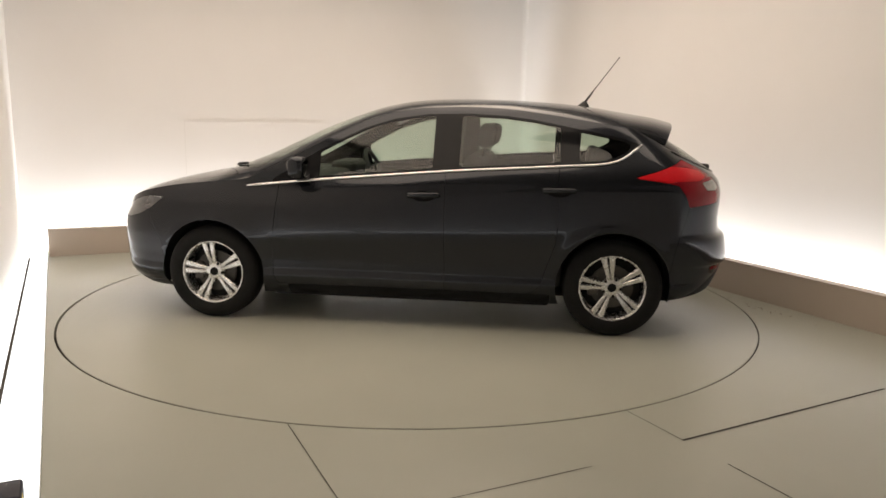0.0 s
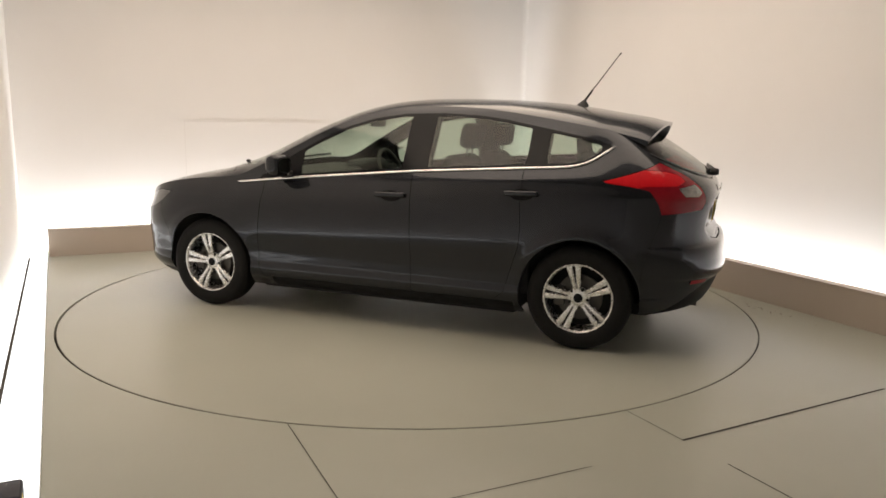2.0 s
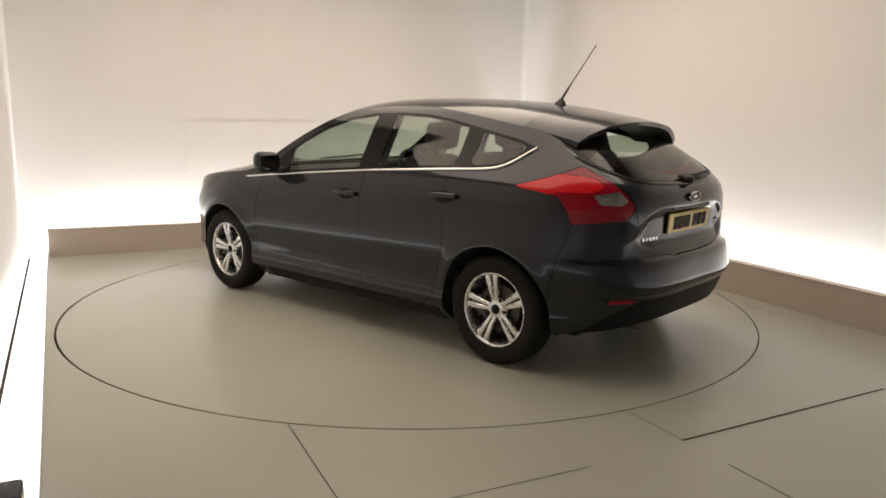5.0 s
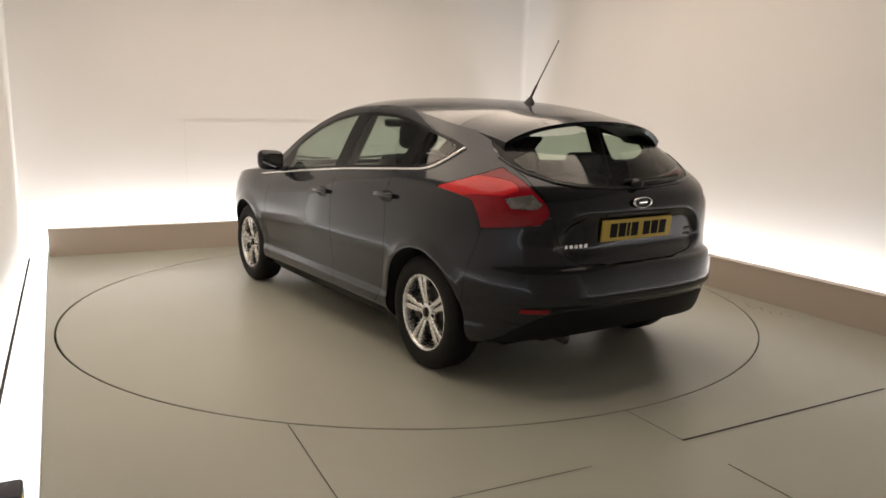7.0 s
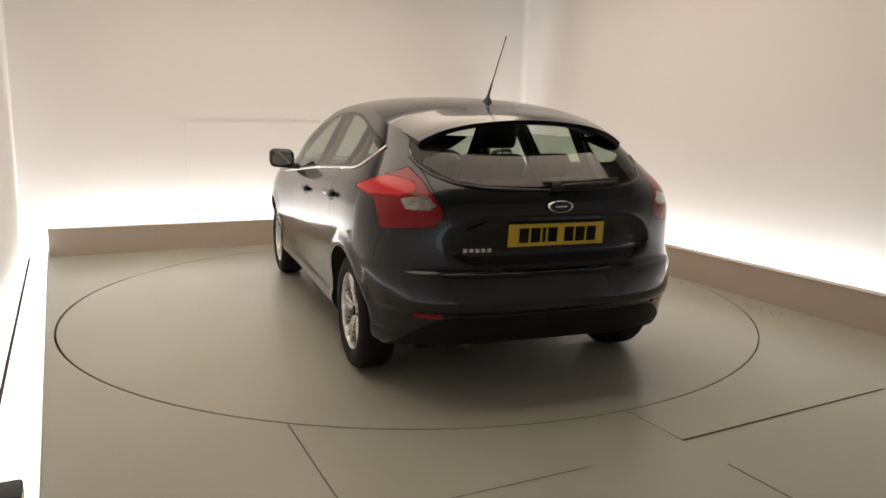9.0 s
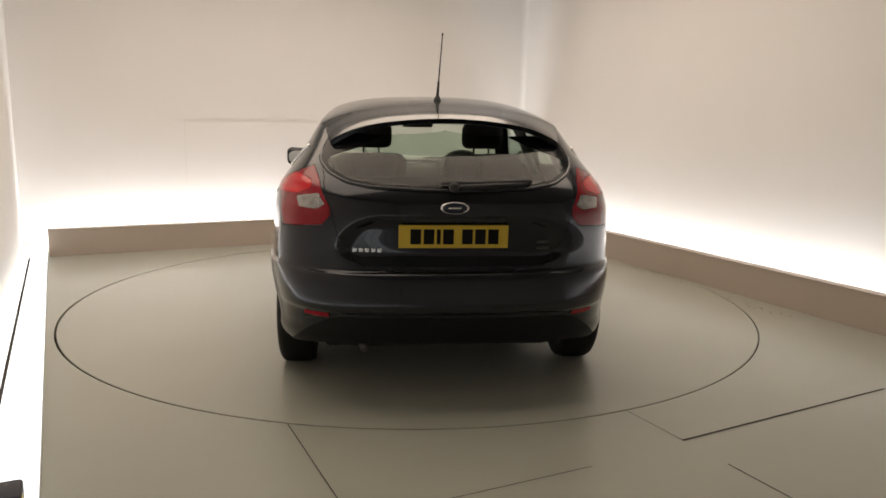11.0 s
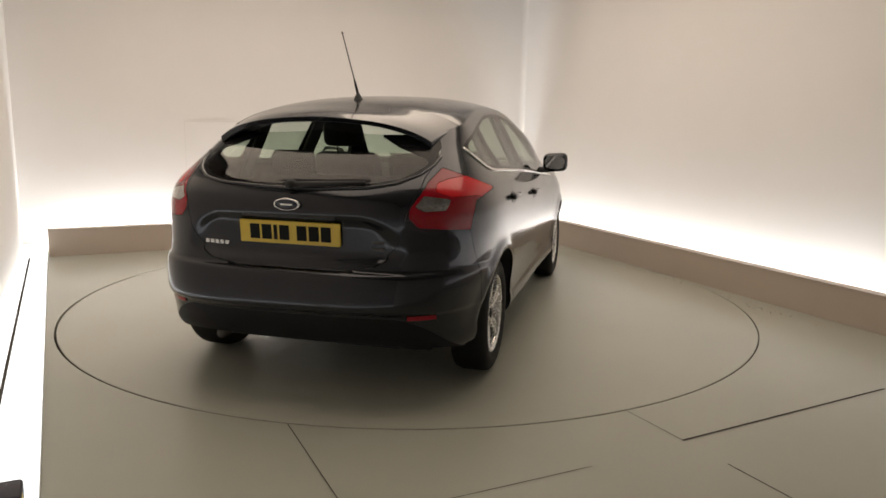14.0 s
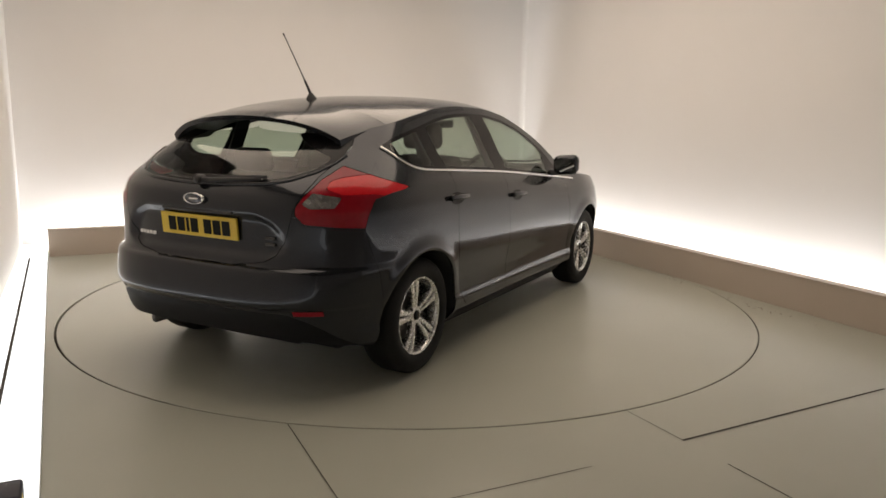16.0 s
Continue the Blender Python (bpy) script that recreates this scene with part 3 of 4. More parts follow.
def build_body():
    side = side_sheet()
    for c in (FRONT_C, REAR_C):
        side = side.clip(lambda p, c=c: ARCH_R - np.where(p[:, 1] > 0.3, np.hypot(p[:, 0] - c, p[:, 2] - AXLE_Z), 9.0))
    dlo, side = side.split(lambda p: np.maximum(in_dlo(p), 0.3 - p[:, 1]))
    lamp, side = side.split(lambda p: np.maximum(polygon(LAMP, REARQ)(p), p[:, 0] + 1.2), 0.0014)
    gate, side = side.split(lambda p: np.maximum(polygon(GATE, REARQ)(p), p[:, 0] + 1.4), 0.0016)
    pane, gate = gate.split(lambda p: np.maximum(polygon(PANE, YZ)(p), p[:, 0] + 1.3))
    head, side = side.split(lambda p: np.maximum(polygon(HEAD, FRONTQ)(p), 1.2 - p[:, 0]), 0.0014)
    rear_line = curve((0.1, -1.66), (0.45, -1.665), (0.60, -1.69), (0.75, -1.765), (0.86, -1.81))
    rbump, side = side.split(lambda p: np.maximum(p[:, 0] + p[:, 1] - 0.85 - rear_line(p[:, 2]), p[:, 2] - 0.90), 0.0016)
    front_line = curve((0.1, 1.66), (0.50, 1.665), (0.66, 1.76), (0.75, 1.80))
    fbump, side = side.split(lambda p: np.maximum(front_line(p[:, 2]) - (p[:, 0] - p[:, 1] + 0.85), p[:, 2] - 0.9), 0.0016)
    below = lambda p: p[:, 2] - belt(p[:, 0])
    f_front = polygon([(0.868, 1.3), (0.862, 0.85), (0.90, 0.50), (0.895, 0.32), (0.86, 0.262), (-0.248, 0.262), (-0.243, 0.6), (-0.236, 1.3)], XZ)
    f_rear = polygon([(-0.236, 1.3), (-0.243, 0.6), (-0.248, 0.262), (-0.80, 0.262), (-0.868, 0.32), (-0.905, 0.45), (-0.955, 0.60), (-0.965, 0.72), (-0.955, 0.95), (-0.975, 1.3)], XZ)
    fdoor, side = side.split(lambda p: np.maximum(f_front(p), below(p)), 0.0016)
    rdoor, side = side.split(lambda p: np.maximum(f_rear(p), below(p)), 0.0016)
    fender, side = side.split(lambda p: np.maximum(0.80 - p[:, 0], p[:, 2] - belt(p[:, 0]) - np.where(p[:, 0] > 1.08, 1, 0)))
    sill, side = side.split(lambda p: np.maximum(p[:, 2] - 0.262, -p[:, 0] - 0.93))
    quarter, rail = side.split(lambda p: np.maximum(p[:, 0] + 0.90, p[:, 2] - np.where(p[:, 0] > -1.47, belt(p[:, 0]), 2)))

    both("front_fender", fender, M_PAINT)
    both("sill", sill, M_VALANCE, "dark lower sill")
    both("quarter_panel", quarter, M_PAINT)
    both("side_frame", rail, M_PAINT)
    doors = both("front_door", fdoor, M_PAINT) + both("rear_door", rdoor, M_PAINT)
    # black is carried up the bumper to take in the shade below its crease
    rb_low, rb_up = rbump.split(lambda p: p[:, 2] - (0.44 - 0.20 * np.clip((np.abs(p[:, 1]) - 0.50) / 0.30, 0, 1) ** 2))
    panel("rear_bumper", rb_up.whole(), M_PAINT, car)
    panel("rear_valance", rb_low.whole(), M_VALANCE, car, "matt black lower valance with the bumper's shade included")
    gr, fb = fbump.split(lambda p: np.maximum(polygon([(-0.1, 0.26), (0.42, 0.26), (0.50, 0.34), (0.40, 0.50), (-0.1, 0.50)], YZ)(p), 1.5 - p[:, 0]))
    lip, fb = fb.split(lambda p: p[:, 2] - 0.235)
    panel("front_bumper", fb.whole(), M_PAINT, car)
    panel("lower_grille", gr.whole(), M_BLACKPL, car, "black lower grille mesh")
    panel("front_lip", lip.whole(), M_BLACKPL, car, "black chin spoiler")
    panel("tailgate", gate.whole(), M_PAINT, car)
    # the border's upper wedges stand in for the spoiler's dark ends and shade
    clear_pane, band = pane.split(polygon(PANE_CLEAR, YZ))
    pane = clear_pane
    panel("rear_window_band", band.whole(), M_GLOSSBLACK, car, "black rear window border with the spoiler's dark ends", 0)
    panel("rear_window", pane.whole(), M_REARGLASS, car, "clear sloping rear window", 0)
    both("headlight", head, M_HEAD, "clear swept-back headlight")

    # tail lamps with their three lenses
    f_clear = polygon([(-1.955, 0.992), (-2.15, 1.012), (-2.225, 0.962), (-2.17, 0.94), (-2.01, 0.943)], REARQ)
    f_light = polygon([(-1.36, 1.018), (-1.65, 1.09), (-1.80, 1.09), (-1.915, 1.082), (-2.02, 1.066), (-2.06, 1.03), (-1.95, 1.003), (-1.72, 1.000), (-1.59, 0.985)], REARQ)
    clear, rest = lamp.split(f_clear, 0.001)
    light, red = rest.split(f_light, 0.001)
    for s, sign in ((0, 1), (1, -1)):
        m = (lambda q: q) if sign > 0 else (lambda q: q.mirrored())
        base = panel("tail_lamp", m(red), M_RED, car, "deep red wraparound tail lamp")
        panel("upper_lens", m(light), M_REDBRIGHT, base, "bright red upper lens")
        panel("reversing_lens", m(clear), M_CLEAR, base, "clear reversing lamp lens")

    # side glazing
    slab = lambda a, b: (lambda p: np.maximum(in_dlo(p) + 0.016, np.maximum(p[:, 0] - a, b - p[:, 0])))
    g1, dlo = dlo.split(slab(0.60, -0.150))
    g2, dlo = dlo.split(slab(-0.325, -0.965))
    g3, dlo = dlo.split(slab(-1.085, -1.40))
    both("window_surround", dlo, M_GLOSSBLACK, "gloss black pillar trim and window seal")
    for g in both("front_window", g1, M_GLASS, "lightly tinted front side window", 0) + both("rear_side_window", g2, M_GLASS, "lightly tinted rear side window", 0) + both("quarter_window", g3, M_GLASS, "small tinted quarter window", 0):
        g.visible_shadow = False

    # top
    top = top_sheet()
    screen, top = top.split(polygon([(1.42, -0.1), (1.42, 0.0), (1.39, 0.3), (1.30, 0.52), (1.12, 0.70), (1.02, 0.735), (0.72, 0.668), (0.45, 0.60), (0.27, 0.555), (0.33, 0.30), (0.35, 0.0), (0.35, -0.1)], XY))
    hood, top = top.split(polygon([(2.10, -0.1), (2.10, 0.1), (2.05, 0.45), (1.94, 0.60), (1.75, 0.70), (1.4, 0.755), (1.17, 0.765), (1.30, 0.56), (1.41, 0.3), (1.45, 0), (1.45, -0.1)], XY), 0.0016)
    cowl, roof = top.split(lambda p: 0.98 - p[:, 0])
    panel("bonnet", hood.whole(), M_PAINT, car)
    panel("roof", roof.whole(), M_PAINT, car)
    panel("scuttle", cowl.whole(), M_PAINT, car)
    panel("windscreen", screen.whole(), M_SCREEN, car, "clear windscreen", 0)
    lining = roof.clip(lambda p: p[:, 0] - 0.33)
    lining.v = [(x, y * 0.97, z - 0.028) for x, y, z in lining.v]
    panel("headliner", lining.whole(), M_HEADLINER, car, "pale grey cloth roof lining", 0)
    return doors


def build_spoiler():
    nx, ny = 12, 32
    grid, under = {}, []
    verts, faces = [], []
    for lay in (0, 1):
        for i in range(nx + 1):
            s = i / nx
            for k in range(-ny, ny + 1):
                t = k / ny
                xt = -1.725 + 0.075 * abs(t) ** 3
                x = -1.335 + (xt + 1.335) * s
                w = 0.645 - 0.060 * s
                zc = float(centre_top(x))
                z = zc - (0.106 + 0.026 * s) * (0.55 * t * t + 0.45 * abs(t) ** 5)
                if lay:
                    z -= 0.022 + 0.060 * (1 - s) ** 0.7 * (1 - 0.5 * abs(t) ** 3) + 0.045 * abs(t) ** 4 * (1 - 0.75 * s)
                    x += 0.012
                grid[lay, i, k] = len(verts)
                verts.append((x, w * t, z))
    for i in range(nx):
        for k in range(-ny, ny):
            a = [grid[0, i, k], grid[0, i, k + 1], grid[0, i + 1, k + 1], grid[0, i + 1, k]]
            b = [grid[1, i, k], grid[1, i, k + 1], grid[1, i + 1, k + 1], grid[1, i + 1, k]]
            faces.append(tuple(a))
            under.append(tuple(b[::-1]))
    top_n = len(verts)
    for k in range(-ny, ny):
        ids = [grid[0, nx, k], grid[0, nx, k + 1], grid[1, nx, k + 1], grid[1, nx, k]]
        base = len(verts)
        verts += [verts[i] for i in ids]
        faces.append((base, base + 1, base + 2, base + 3))
    for i in range(nx):
        for k in (-ny, ny):
            ids = [grid[0, i, k], grid[0, i + 1, k], grid[1, i + 1, k], grid[1, i, k]]
            base = len(verts)
            verts += [verts[j] for j in ids]
            q = (base, base + 1, base + 2, base + 3)
            faces.append(q if k < 0 else q[::-1])
    low = list(verts)
    spoiler = mesh_object("roof_spoiler", verts, faces, M_PAINT, car, "", smooth=True)
    mesh_object("spoiler_underside", low, under, M_BLACKPL, spoiler, "matt black spoiler underside", smooth=True)


def build_wheel():
    """One wheel in its own space; the outer face looks along +y."""
    wheel = new("wheel")
    R, r = 0.316, 0.211
    prof = [(r - 0.004, 0.080), (r + 0.006, 0.092), (r + 0.03, 0.100), (r + 0.06, 0.102), (R - 0.03, 0.096), (R - 0.012, 0.086), (R - 0.003, 0.070), (R, 0.05), (R, -0.05), (R - 0.012, -0.086), (r, -0.098), (r, -0.09)]
    v, f = lathe(prof, 72)
    mesh_object("tyre", v, f, M_TYRE, wheel, "black rubber tyre", smooth=True)
    prof = [(r - 0.010, -0.08), (r - 0.018, 0.02), (r - 0.016, 0.070), (r - 0.010, 0.084), (r - 0.002, 0.091), (r + 0.002, 0.088), (r + 0.001, 0.078)]
    v, f = lathe(prof, 72)
    rim = mesh_object("rim", v, f, M_ALLOY, wheel, "silver alloy rim with five split spokes", smooth=True)
    # five pairs of spokes
    bm = bmesh.new()
    for k in range(5):
        a = radians(80 + 72 * k)
        for s in (-1, 1):
            rings = []
            for q in range(7):
                t = q / 6
                rad = 0.040 + (r - 0.014 - 0.040) * t
                off = s * (0.0100 + 0.0170 * t)
                w = 0.0095 + 0.0095 * t
                h = 0.062 + 0.016 * math.sin(t * math.pi * 0.55)
                d = 0.022
                ca, sa = math.cos(a), math.sin(a)
                ring = []
                for o, y in ((-w, h - d), (-w, h - 0.005), (-w * 0.6, h), (w * 0.6, h), (w, h - 0.005), (w, h - d)):
                    oo = off + o
                    ring.append(bm.verts.new((rad * ca - oo * sa, y, rad * sa + oo * ca)))
                rings.append(ring)
            for q in range(6):
                for j in range(5):
                    bm.faces.new((rings[q][j], rings[q][j + 1], rings[q + 1][j + 1], rings[q + 1][j]))
    part("spokes", bm, M_ALLOY, wheel)
    v, f = lathe([(0.0, 0.066), (0.030, 0.066), (0.046, 0.064), (0.062, 0.061), (0.068, 0.053), (0.067, 0.035)], 40)
    mesh_object("hub", v, f, M_ALLOY, wheel, smooth=True)
    v, f = lathe([(0.0, 0.074), (0.020, 0.073), (0.027, 0.070), (0.029, 0.064)], 28)
    mesh_object("centre_cap", v, f, M_GLOSSBLACK, wheel, "dark round centre cap", smooth=True)
    for k in range(5):
        a = radians(44 + 72 * k)
        v, f = lathe([(0.0, 0.064), (0.007, 0.064), (0.009, 0.062), (0.0125, 0.0615), (0.0125, 0.056)], 10)
        v = [(x + 0.054 * math.cos(a), y, z + 0.054 * math.sin(a)) for x, y, z in v]
        mesh_object("wheel_nut", v, f, M_LINER, wheel)
    v, f = lathe([(0.05, 0.028), (0.138, 0.028), (0.138, 0.006), (0.05, 0.006)], 48)
    mesh_object("brake_disc", v, f, M_STEEL, wheel, "grey steel brake disc")
    bm = bmesh.new()
    box(bm, 0.085, 0.150, 0.0, 0.045, -0.06, 0.06, 0.008)
    part("brake_caliper", bm, M_STEEL, wheel)
    # black disc added so the gaps between spokes look shaded
    v, f = lathe([(0.0, -0.03), (0.19, -0.03)], 32)
    mesh_object("shade_disc", v, f, M_LINER, wheel)
    return wheel


def place_wheels():
    first = build_wheel()
    first.parent = car
    spots = [(REAR_C, 1), (FRONT_C, 1), (REAR_C, -1), (FRONT_C, -1)]
    for i, (x, s) in enumerate(spots):
        m = pose(x, s * (0.800 if x > 0 else 0.778), AXLE_Z, 0, 0 if s > 0 else 0, 0 if s > 0 else 180)
        if i == 0:
            first.matrix_basis = m
        else:
            copy_thing(first, m)
    # wheel wells
    for x in (FRONT_C, REAR_C):
        for s in (1, -1):
            verts, faces = [], []
            n = 28
            for i in range(n + 1):
                a = radians(-15 + 210 * i / n)
                px, pz = x + (ARCH_R + 0.008) * math.cos(a), AXLE_Z + (ARCH_R + 0.008) * math.sin(a)
                ys = max(0.60, min(0.92, float(side_y(px, max(pz, 0.2))) - 0.004))
                verts += [(px, s * ys, pz), (px, s * 0.52, pz)]
            for i in range(n):
                faces.append((2 * i, 2 * i + 1, 2 * i + 3, 2 * i + 2))
            verts += [(x, s * 0.52, AXLE_Z)]
            for i in range(n):
                faces.append((len(verts) - 1, 2 * i + 1, 2 * i + 3))
            mesh_object("wheel_well", verts, faces, M_LINER, car, "black wheel well liner")


def build_under():
    bm = bmesh.new()
    # floor pan and added trays sit low to deepen the shade underneath
    box(bm, -0.93, 0.93, -0.80, 0.80, 0.165, 0.30, 0.02)
    box(bm, -1.72, -0.94, -0.62, 0.62, 0.19, 0.26, 0.02)
    box(bm, 0.94, 1.80, -0.60, 0.60, 0.175, 0.24, 0.02)
    box(bm, -1.9, -0.9, -0.515, 0.515, 0.24, 0.5, 0.03)
    box(bm, 0.9, 2.0, -0.515, 0.515, 0.20, 0.55, 0.03)
    part("underbody", bm, M_LINER, car, "black underbody, lowered to block light under the car")
    v, f = tube([(-1.75, 0.42, 0.272), (-1.985, 0.42, 0.268)], 0.026, 14)
    mesh_object("exhaust_tip", v, f, M_STEEL, car, "round steel exhaust tip", smooth=True)


doors = build_body()
build_spoiler()
place_wheels()
build_under()
# ---- car details ----
def build_trim():
    for s in (1, -1):
        pts = [(x, s * (float(side_y(x, belt(x))) + 0.004), float(belt(x))) for x in np.linspace(1.08, -1.47, 70)]
        v, f = tube(pts, 0.0085, 8, 1.0)
        mesh_object("chrome_strip", v, f, M_CHROME, car, "bright chrome window line strip", smooth=True)
    for d in doors:
        s = 1 if np.mean([p.co.y for p in d.data.vertices]) > 0 else -1
        front = max(p.co.x for p in d.data.vertices) > 0.2
        x0, z0 = (0.00, 0.880) if front else (-0.86, 0.932)
        y = float(side_y(x0 - 0.1, z0))
        bm = bmesh.new()
        box(bm, x0 - 0.21, x0, -0.013, 0.013, -0.016, 0.016, 0.011)
        for q in bm.verts:
            q.co.y += 0.026 - 0.7 * (q.co.x - x0 + 0.105) ** 2
            q.co.z += -0.02 * (q.co.x - x0 + 0.105) + z0
            q.co.y = s * (q.co.y + y)
        if s < 0:
            bmesh.ops.reverse_faces(bm, faces=bm.faces)
        part("door_handle", bm, M_PAINT, d, "body-coloured pull handle", True)
        # flat black oval on the skin paints the shade behind the handle
        verts, faces = [(x0 - 0.105, s * (y + 0.001), z0)], []
        n = 20
        for i in range(n):
            a = 2 * math.pi * i / n
            px, pz = x0 - 0.105 + 0.075 * math.cos(a), z0 - 0.008 + 0.034 * math.sin(a)
            verts.append((px, s * (float(side_y(px, pz)) + 0.0025), pz))
        for i in range(n):
            faces.append((0, 1 + i, 1 + (i + 1) % n))
        mesh_object("handle_shade", verts, faces, M_GLOSSBLACK, d, "flat dark patch for the shade behind the handle")


def build_mirrors():
    for s in (1, -1):
        bm = bmesh.new()
        box(bm, -0.055, 0.062, -0.098, 0.098, -0.076, 0.076, 0.045)
        for q in bm.verts:
            k = (q.co.x + 0.055) / 0.117
            q.co.z *= 1 - 0.25 * max(0, k) ** 2
            q.co.y *= 1 - 0.15 * max(0, k) ** 2
            q.co.z += 0.006 * (q.co.y / 0.1)* 1.0
            q.co = Vector((q.co.x + 0.70, s * (q.co.y + 0.940), q.co.z + 1.035))
        if s < 0:
            bmesh.ops.reverse_faces(bm, faces=bm.faces)
        m = part("wing_mirror", bm, M_PAINT, car, "dark wing mirror with body-coloured shell", True)
        verts = [(0.6435, s * (0.940 + 0.076 * math.cos(a) * (1 + 0.12 * abs(math.sin(2 * a)))), 1.035 + 0.050 * math.sin(a) * (1 + 0.12 * abs(math.sin(2 * a)))) for a in np.linspace(0, 2 * math.pi, 24, endpoint=False)]
        mesh_object("mirror_glass", verts, [tuple(range(24))], M_MIRROR, m, "silver mirror glass")
        bm = bmesh.new()
        box(bm, 0.66, 0.75, 0.79, 0.90, 0.955, 0.995, 0.015)
        for q in bm.verts:
            q.co.y *= s
        part("mirror_foot", bm, M_BLACKPL, m, "black mirror foot")


def build_rear():
    # number plate with plain bars in place of its characters
    tilt = pose(-2.038, 0, 0.820, 0, 0, 0) @ Matrix.Rotation(radians(-5), 4, "Y")
    bm = bmesh.new()
    box(bm, -0.006, 0.006, -0.26, 0.26, -0.0555, 0.0555, 0.003, tilt)
    plate = part("number_plate", bm, M_PLATE, car, "yellow rear number plate with plain black bars")
    y = 0.205
    for k in range(7):
        if k == 4:
            y -= 0.028
        bm = bmesh.new()
        w = 0.050 if k != 2 else 0.018
        box(bm, -0.0085, -0.0055, y - w, y, -0.036, 0.036, 0.0, tilt)
        part("plate_bar", bm, M_PLATEBAR, plate)
        y -= w + 0.012
    bm = bmesh.new()
    box(bm, -2.058, -2.01, -0.24, 0.24, 0.892, 0.908, 0.006)
    part("plate_lamp_bar", bm, M_BLACKPL, car, "black plate light bar")
    # oval badge
    v, f = lathe([(0.0, 0.006), (0.8, 0.006), (0.86, 0.0)], 40)
    m = Matrix.Translation((-2.062, 0.0, 0.958)) @ Matrix.Rotation(radians(-4), 4, "Y") @ Matrix.Rotation(radians(90), 4, "Z")
    badge = mesh_object("badge", [m @ Vector((x * 0.066, y, z * 0.027)) for x, y, z in v], f, M_BADGE, car, "small blue oval badge with chrome rim", smooth=True)
    v, f = lathe([(0.84, 0.0), (0.86, 0.010), (0.94, 0.012), (1.0, 0.0)], 40)
    mesh_object("badge_rim", [m @ Vector((x * 0.068, y, z * 0.029)) for x, y, z in v], f, M_CHROME, badge, smooth=True)
    bm = bmesh.new()
    box(bm, -0.03, 0.03, 0.005, 0.0085, -0.004, 0.004, 0.001, m)
    part("badge_bar", bm, M_CHROME, badge)
    # model lettering as plain bars
    y = 0.475
    for k in range(5):
        xs = tail_x(y - 0.01, 0.752)
        bm = bmesh.new()
        box(bm, xs - 0.004, xs + 0.004, y - 0.021, y, 0.741, 0.760, 0.002)
        part("lettering_bar", bm, M_ALLOY, car, "small chrome lettering bar")
        y -= 0.029
    for z in (0.752, 0.782):
        bm = bmesh.new()
        xs = tail_x(-0.43, z)
        box(bm, xs - 0.004, xs + 0.004, -0.465, -0.395, z, z + 0.014, 0.003)
        part("trim_badge_bar", bm, M_STEEL, car, "small dark trim badge bar")
    # rear wiper
    v, f = tube([(-2.022, 0.0, 1.046), (-2.008, -0.18, 1.056), (-1.985, -0.36, 1.066)], [0.016, 0.013, 0.008], 8)
    wiper = mesh_object("rear_wiper", v, f, M_BLACKPL, car, "black rear wiper arm", smooth=True)
    v, f = tube([(-1.992, 0.06, 1.066), (-1.990, -0.15, 1.068), (-1.965, -0.38, 1.078)], 0.009, 6)
    mesh_object("wiper_blade", v, f, M_BLACKPL, wiper)
    v, f = lathe([(0.0, -0.03), (0.018, -0.028), (0.024, -0.01), (0.024, 0.02)], 18)
    m = Matrix.Translation((-2.02, 0.0, 1.05)) @ Matrix.Rotation(radians(-90), 4, "Z")
    mesh_object("wiper_pivot", [m @ Vector(p) for p in v], f, M_BLACKPL, wiper, smooth=True)
    # raised lip of the tailgate round the foot of the rear window
    lip = []
    edge = [p for p in PANE if 0 <= p[0] and p[1] < 1.2]
    ly, lz = [p[0] for p in edge], [p[1] for p in edge]
    for k in range(-30, 31):
        t = abs(k) / 30
        y = 0.638 * math.sin(t * math.pi / 2) ** 0.9
        z = float(np.interp(y, [0.0] + ly, [1.037] + lz)) - 0.007
        x = XR0 - (XR0 - float(rear_end(z))) * (1 - (y / float(half_width(z))) ** NR) ** (1 / NR)
        lip.append((x - 0.002, y if k > 0 else -y, z))
    v, f = tube(lip, 0.009, 8)
    mesh_object("window_lip", v, f, M_PAINT, car, "glossy painted lip under the rear window", smooth=True)
    # reflectors low in the bumper
    for s in (1, -1):
        verts, faces = [], []
        for i in range(9):
            y = 0.585 + 0.12 * i / 8
            for z in (0.432, 0.455):
                t = (y / float(half_width(z))) ** NR
                x = XR0 - (XR0 - float(rear_end(z))) * (1 - t) ** (1 / NR)
                verts.append((x - 0.004, s * (y + 0.002), z))
        for i in range(8):
            q = (2 * i, 2 * i + 1, 2 * i + 3, 2 * i + 2)
            faces.append(q if s < 0 else q[::-1])
        mesh_object("reflector", verts, faces, M_RED, car, "narrow red bumper reflector")
    # aerial
    v, f = lathe([(0.030, 0.0), (0.026, 0.012), (0.014, 0.030), (0.009, 0.040), (0, 0.041)], 20, "z")
    z0 = float(top_z(-1.14, 0)) - 0.004
    aer = mesh_object("aerial", [(x * 1.5 - 1.135 - z * 0.3, y * 0.8, z + z0) for x, y, z in v], f, M_BLACKPL, car, "thin black roof aerial", smooth=True)
    v, f = tube([(-1.145, 0, z0 + 0.03), (-1.20, 0, z0 + 0.11)], [0.0085, 0.006], 8)
    mesh_object("aerial_base", v, f, M_BLACKPL, aer, smooth=True)
    v, f = tube([(-1.20, 0, z0 + 0.11), (-1.371, 0, z0 + 0.345)], [0.0038, 0.0028], 6)
    mesh_object("aerial_mast", v, f, M_BLACKPL, aer, smooth=True)
    v, f = tube([(-1.371, 0, z0 + 0.345), (-1.378, 0, z0 + 0.354)], [0.005, 0.004], 8)
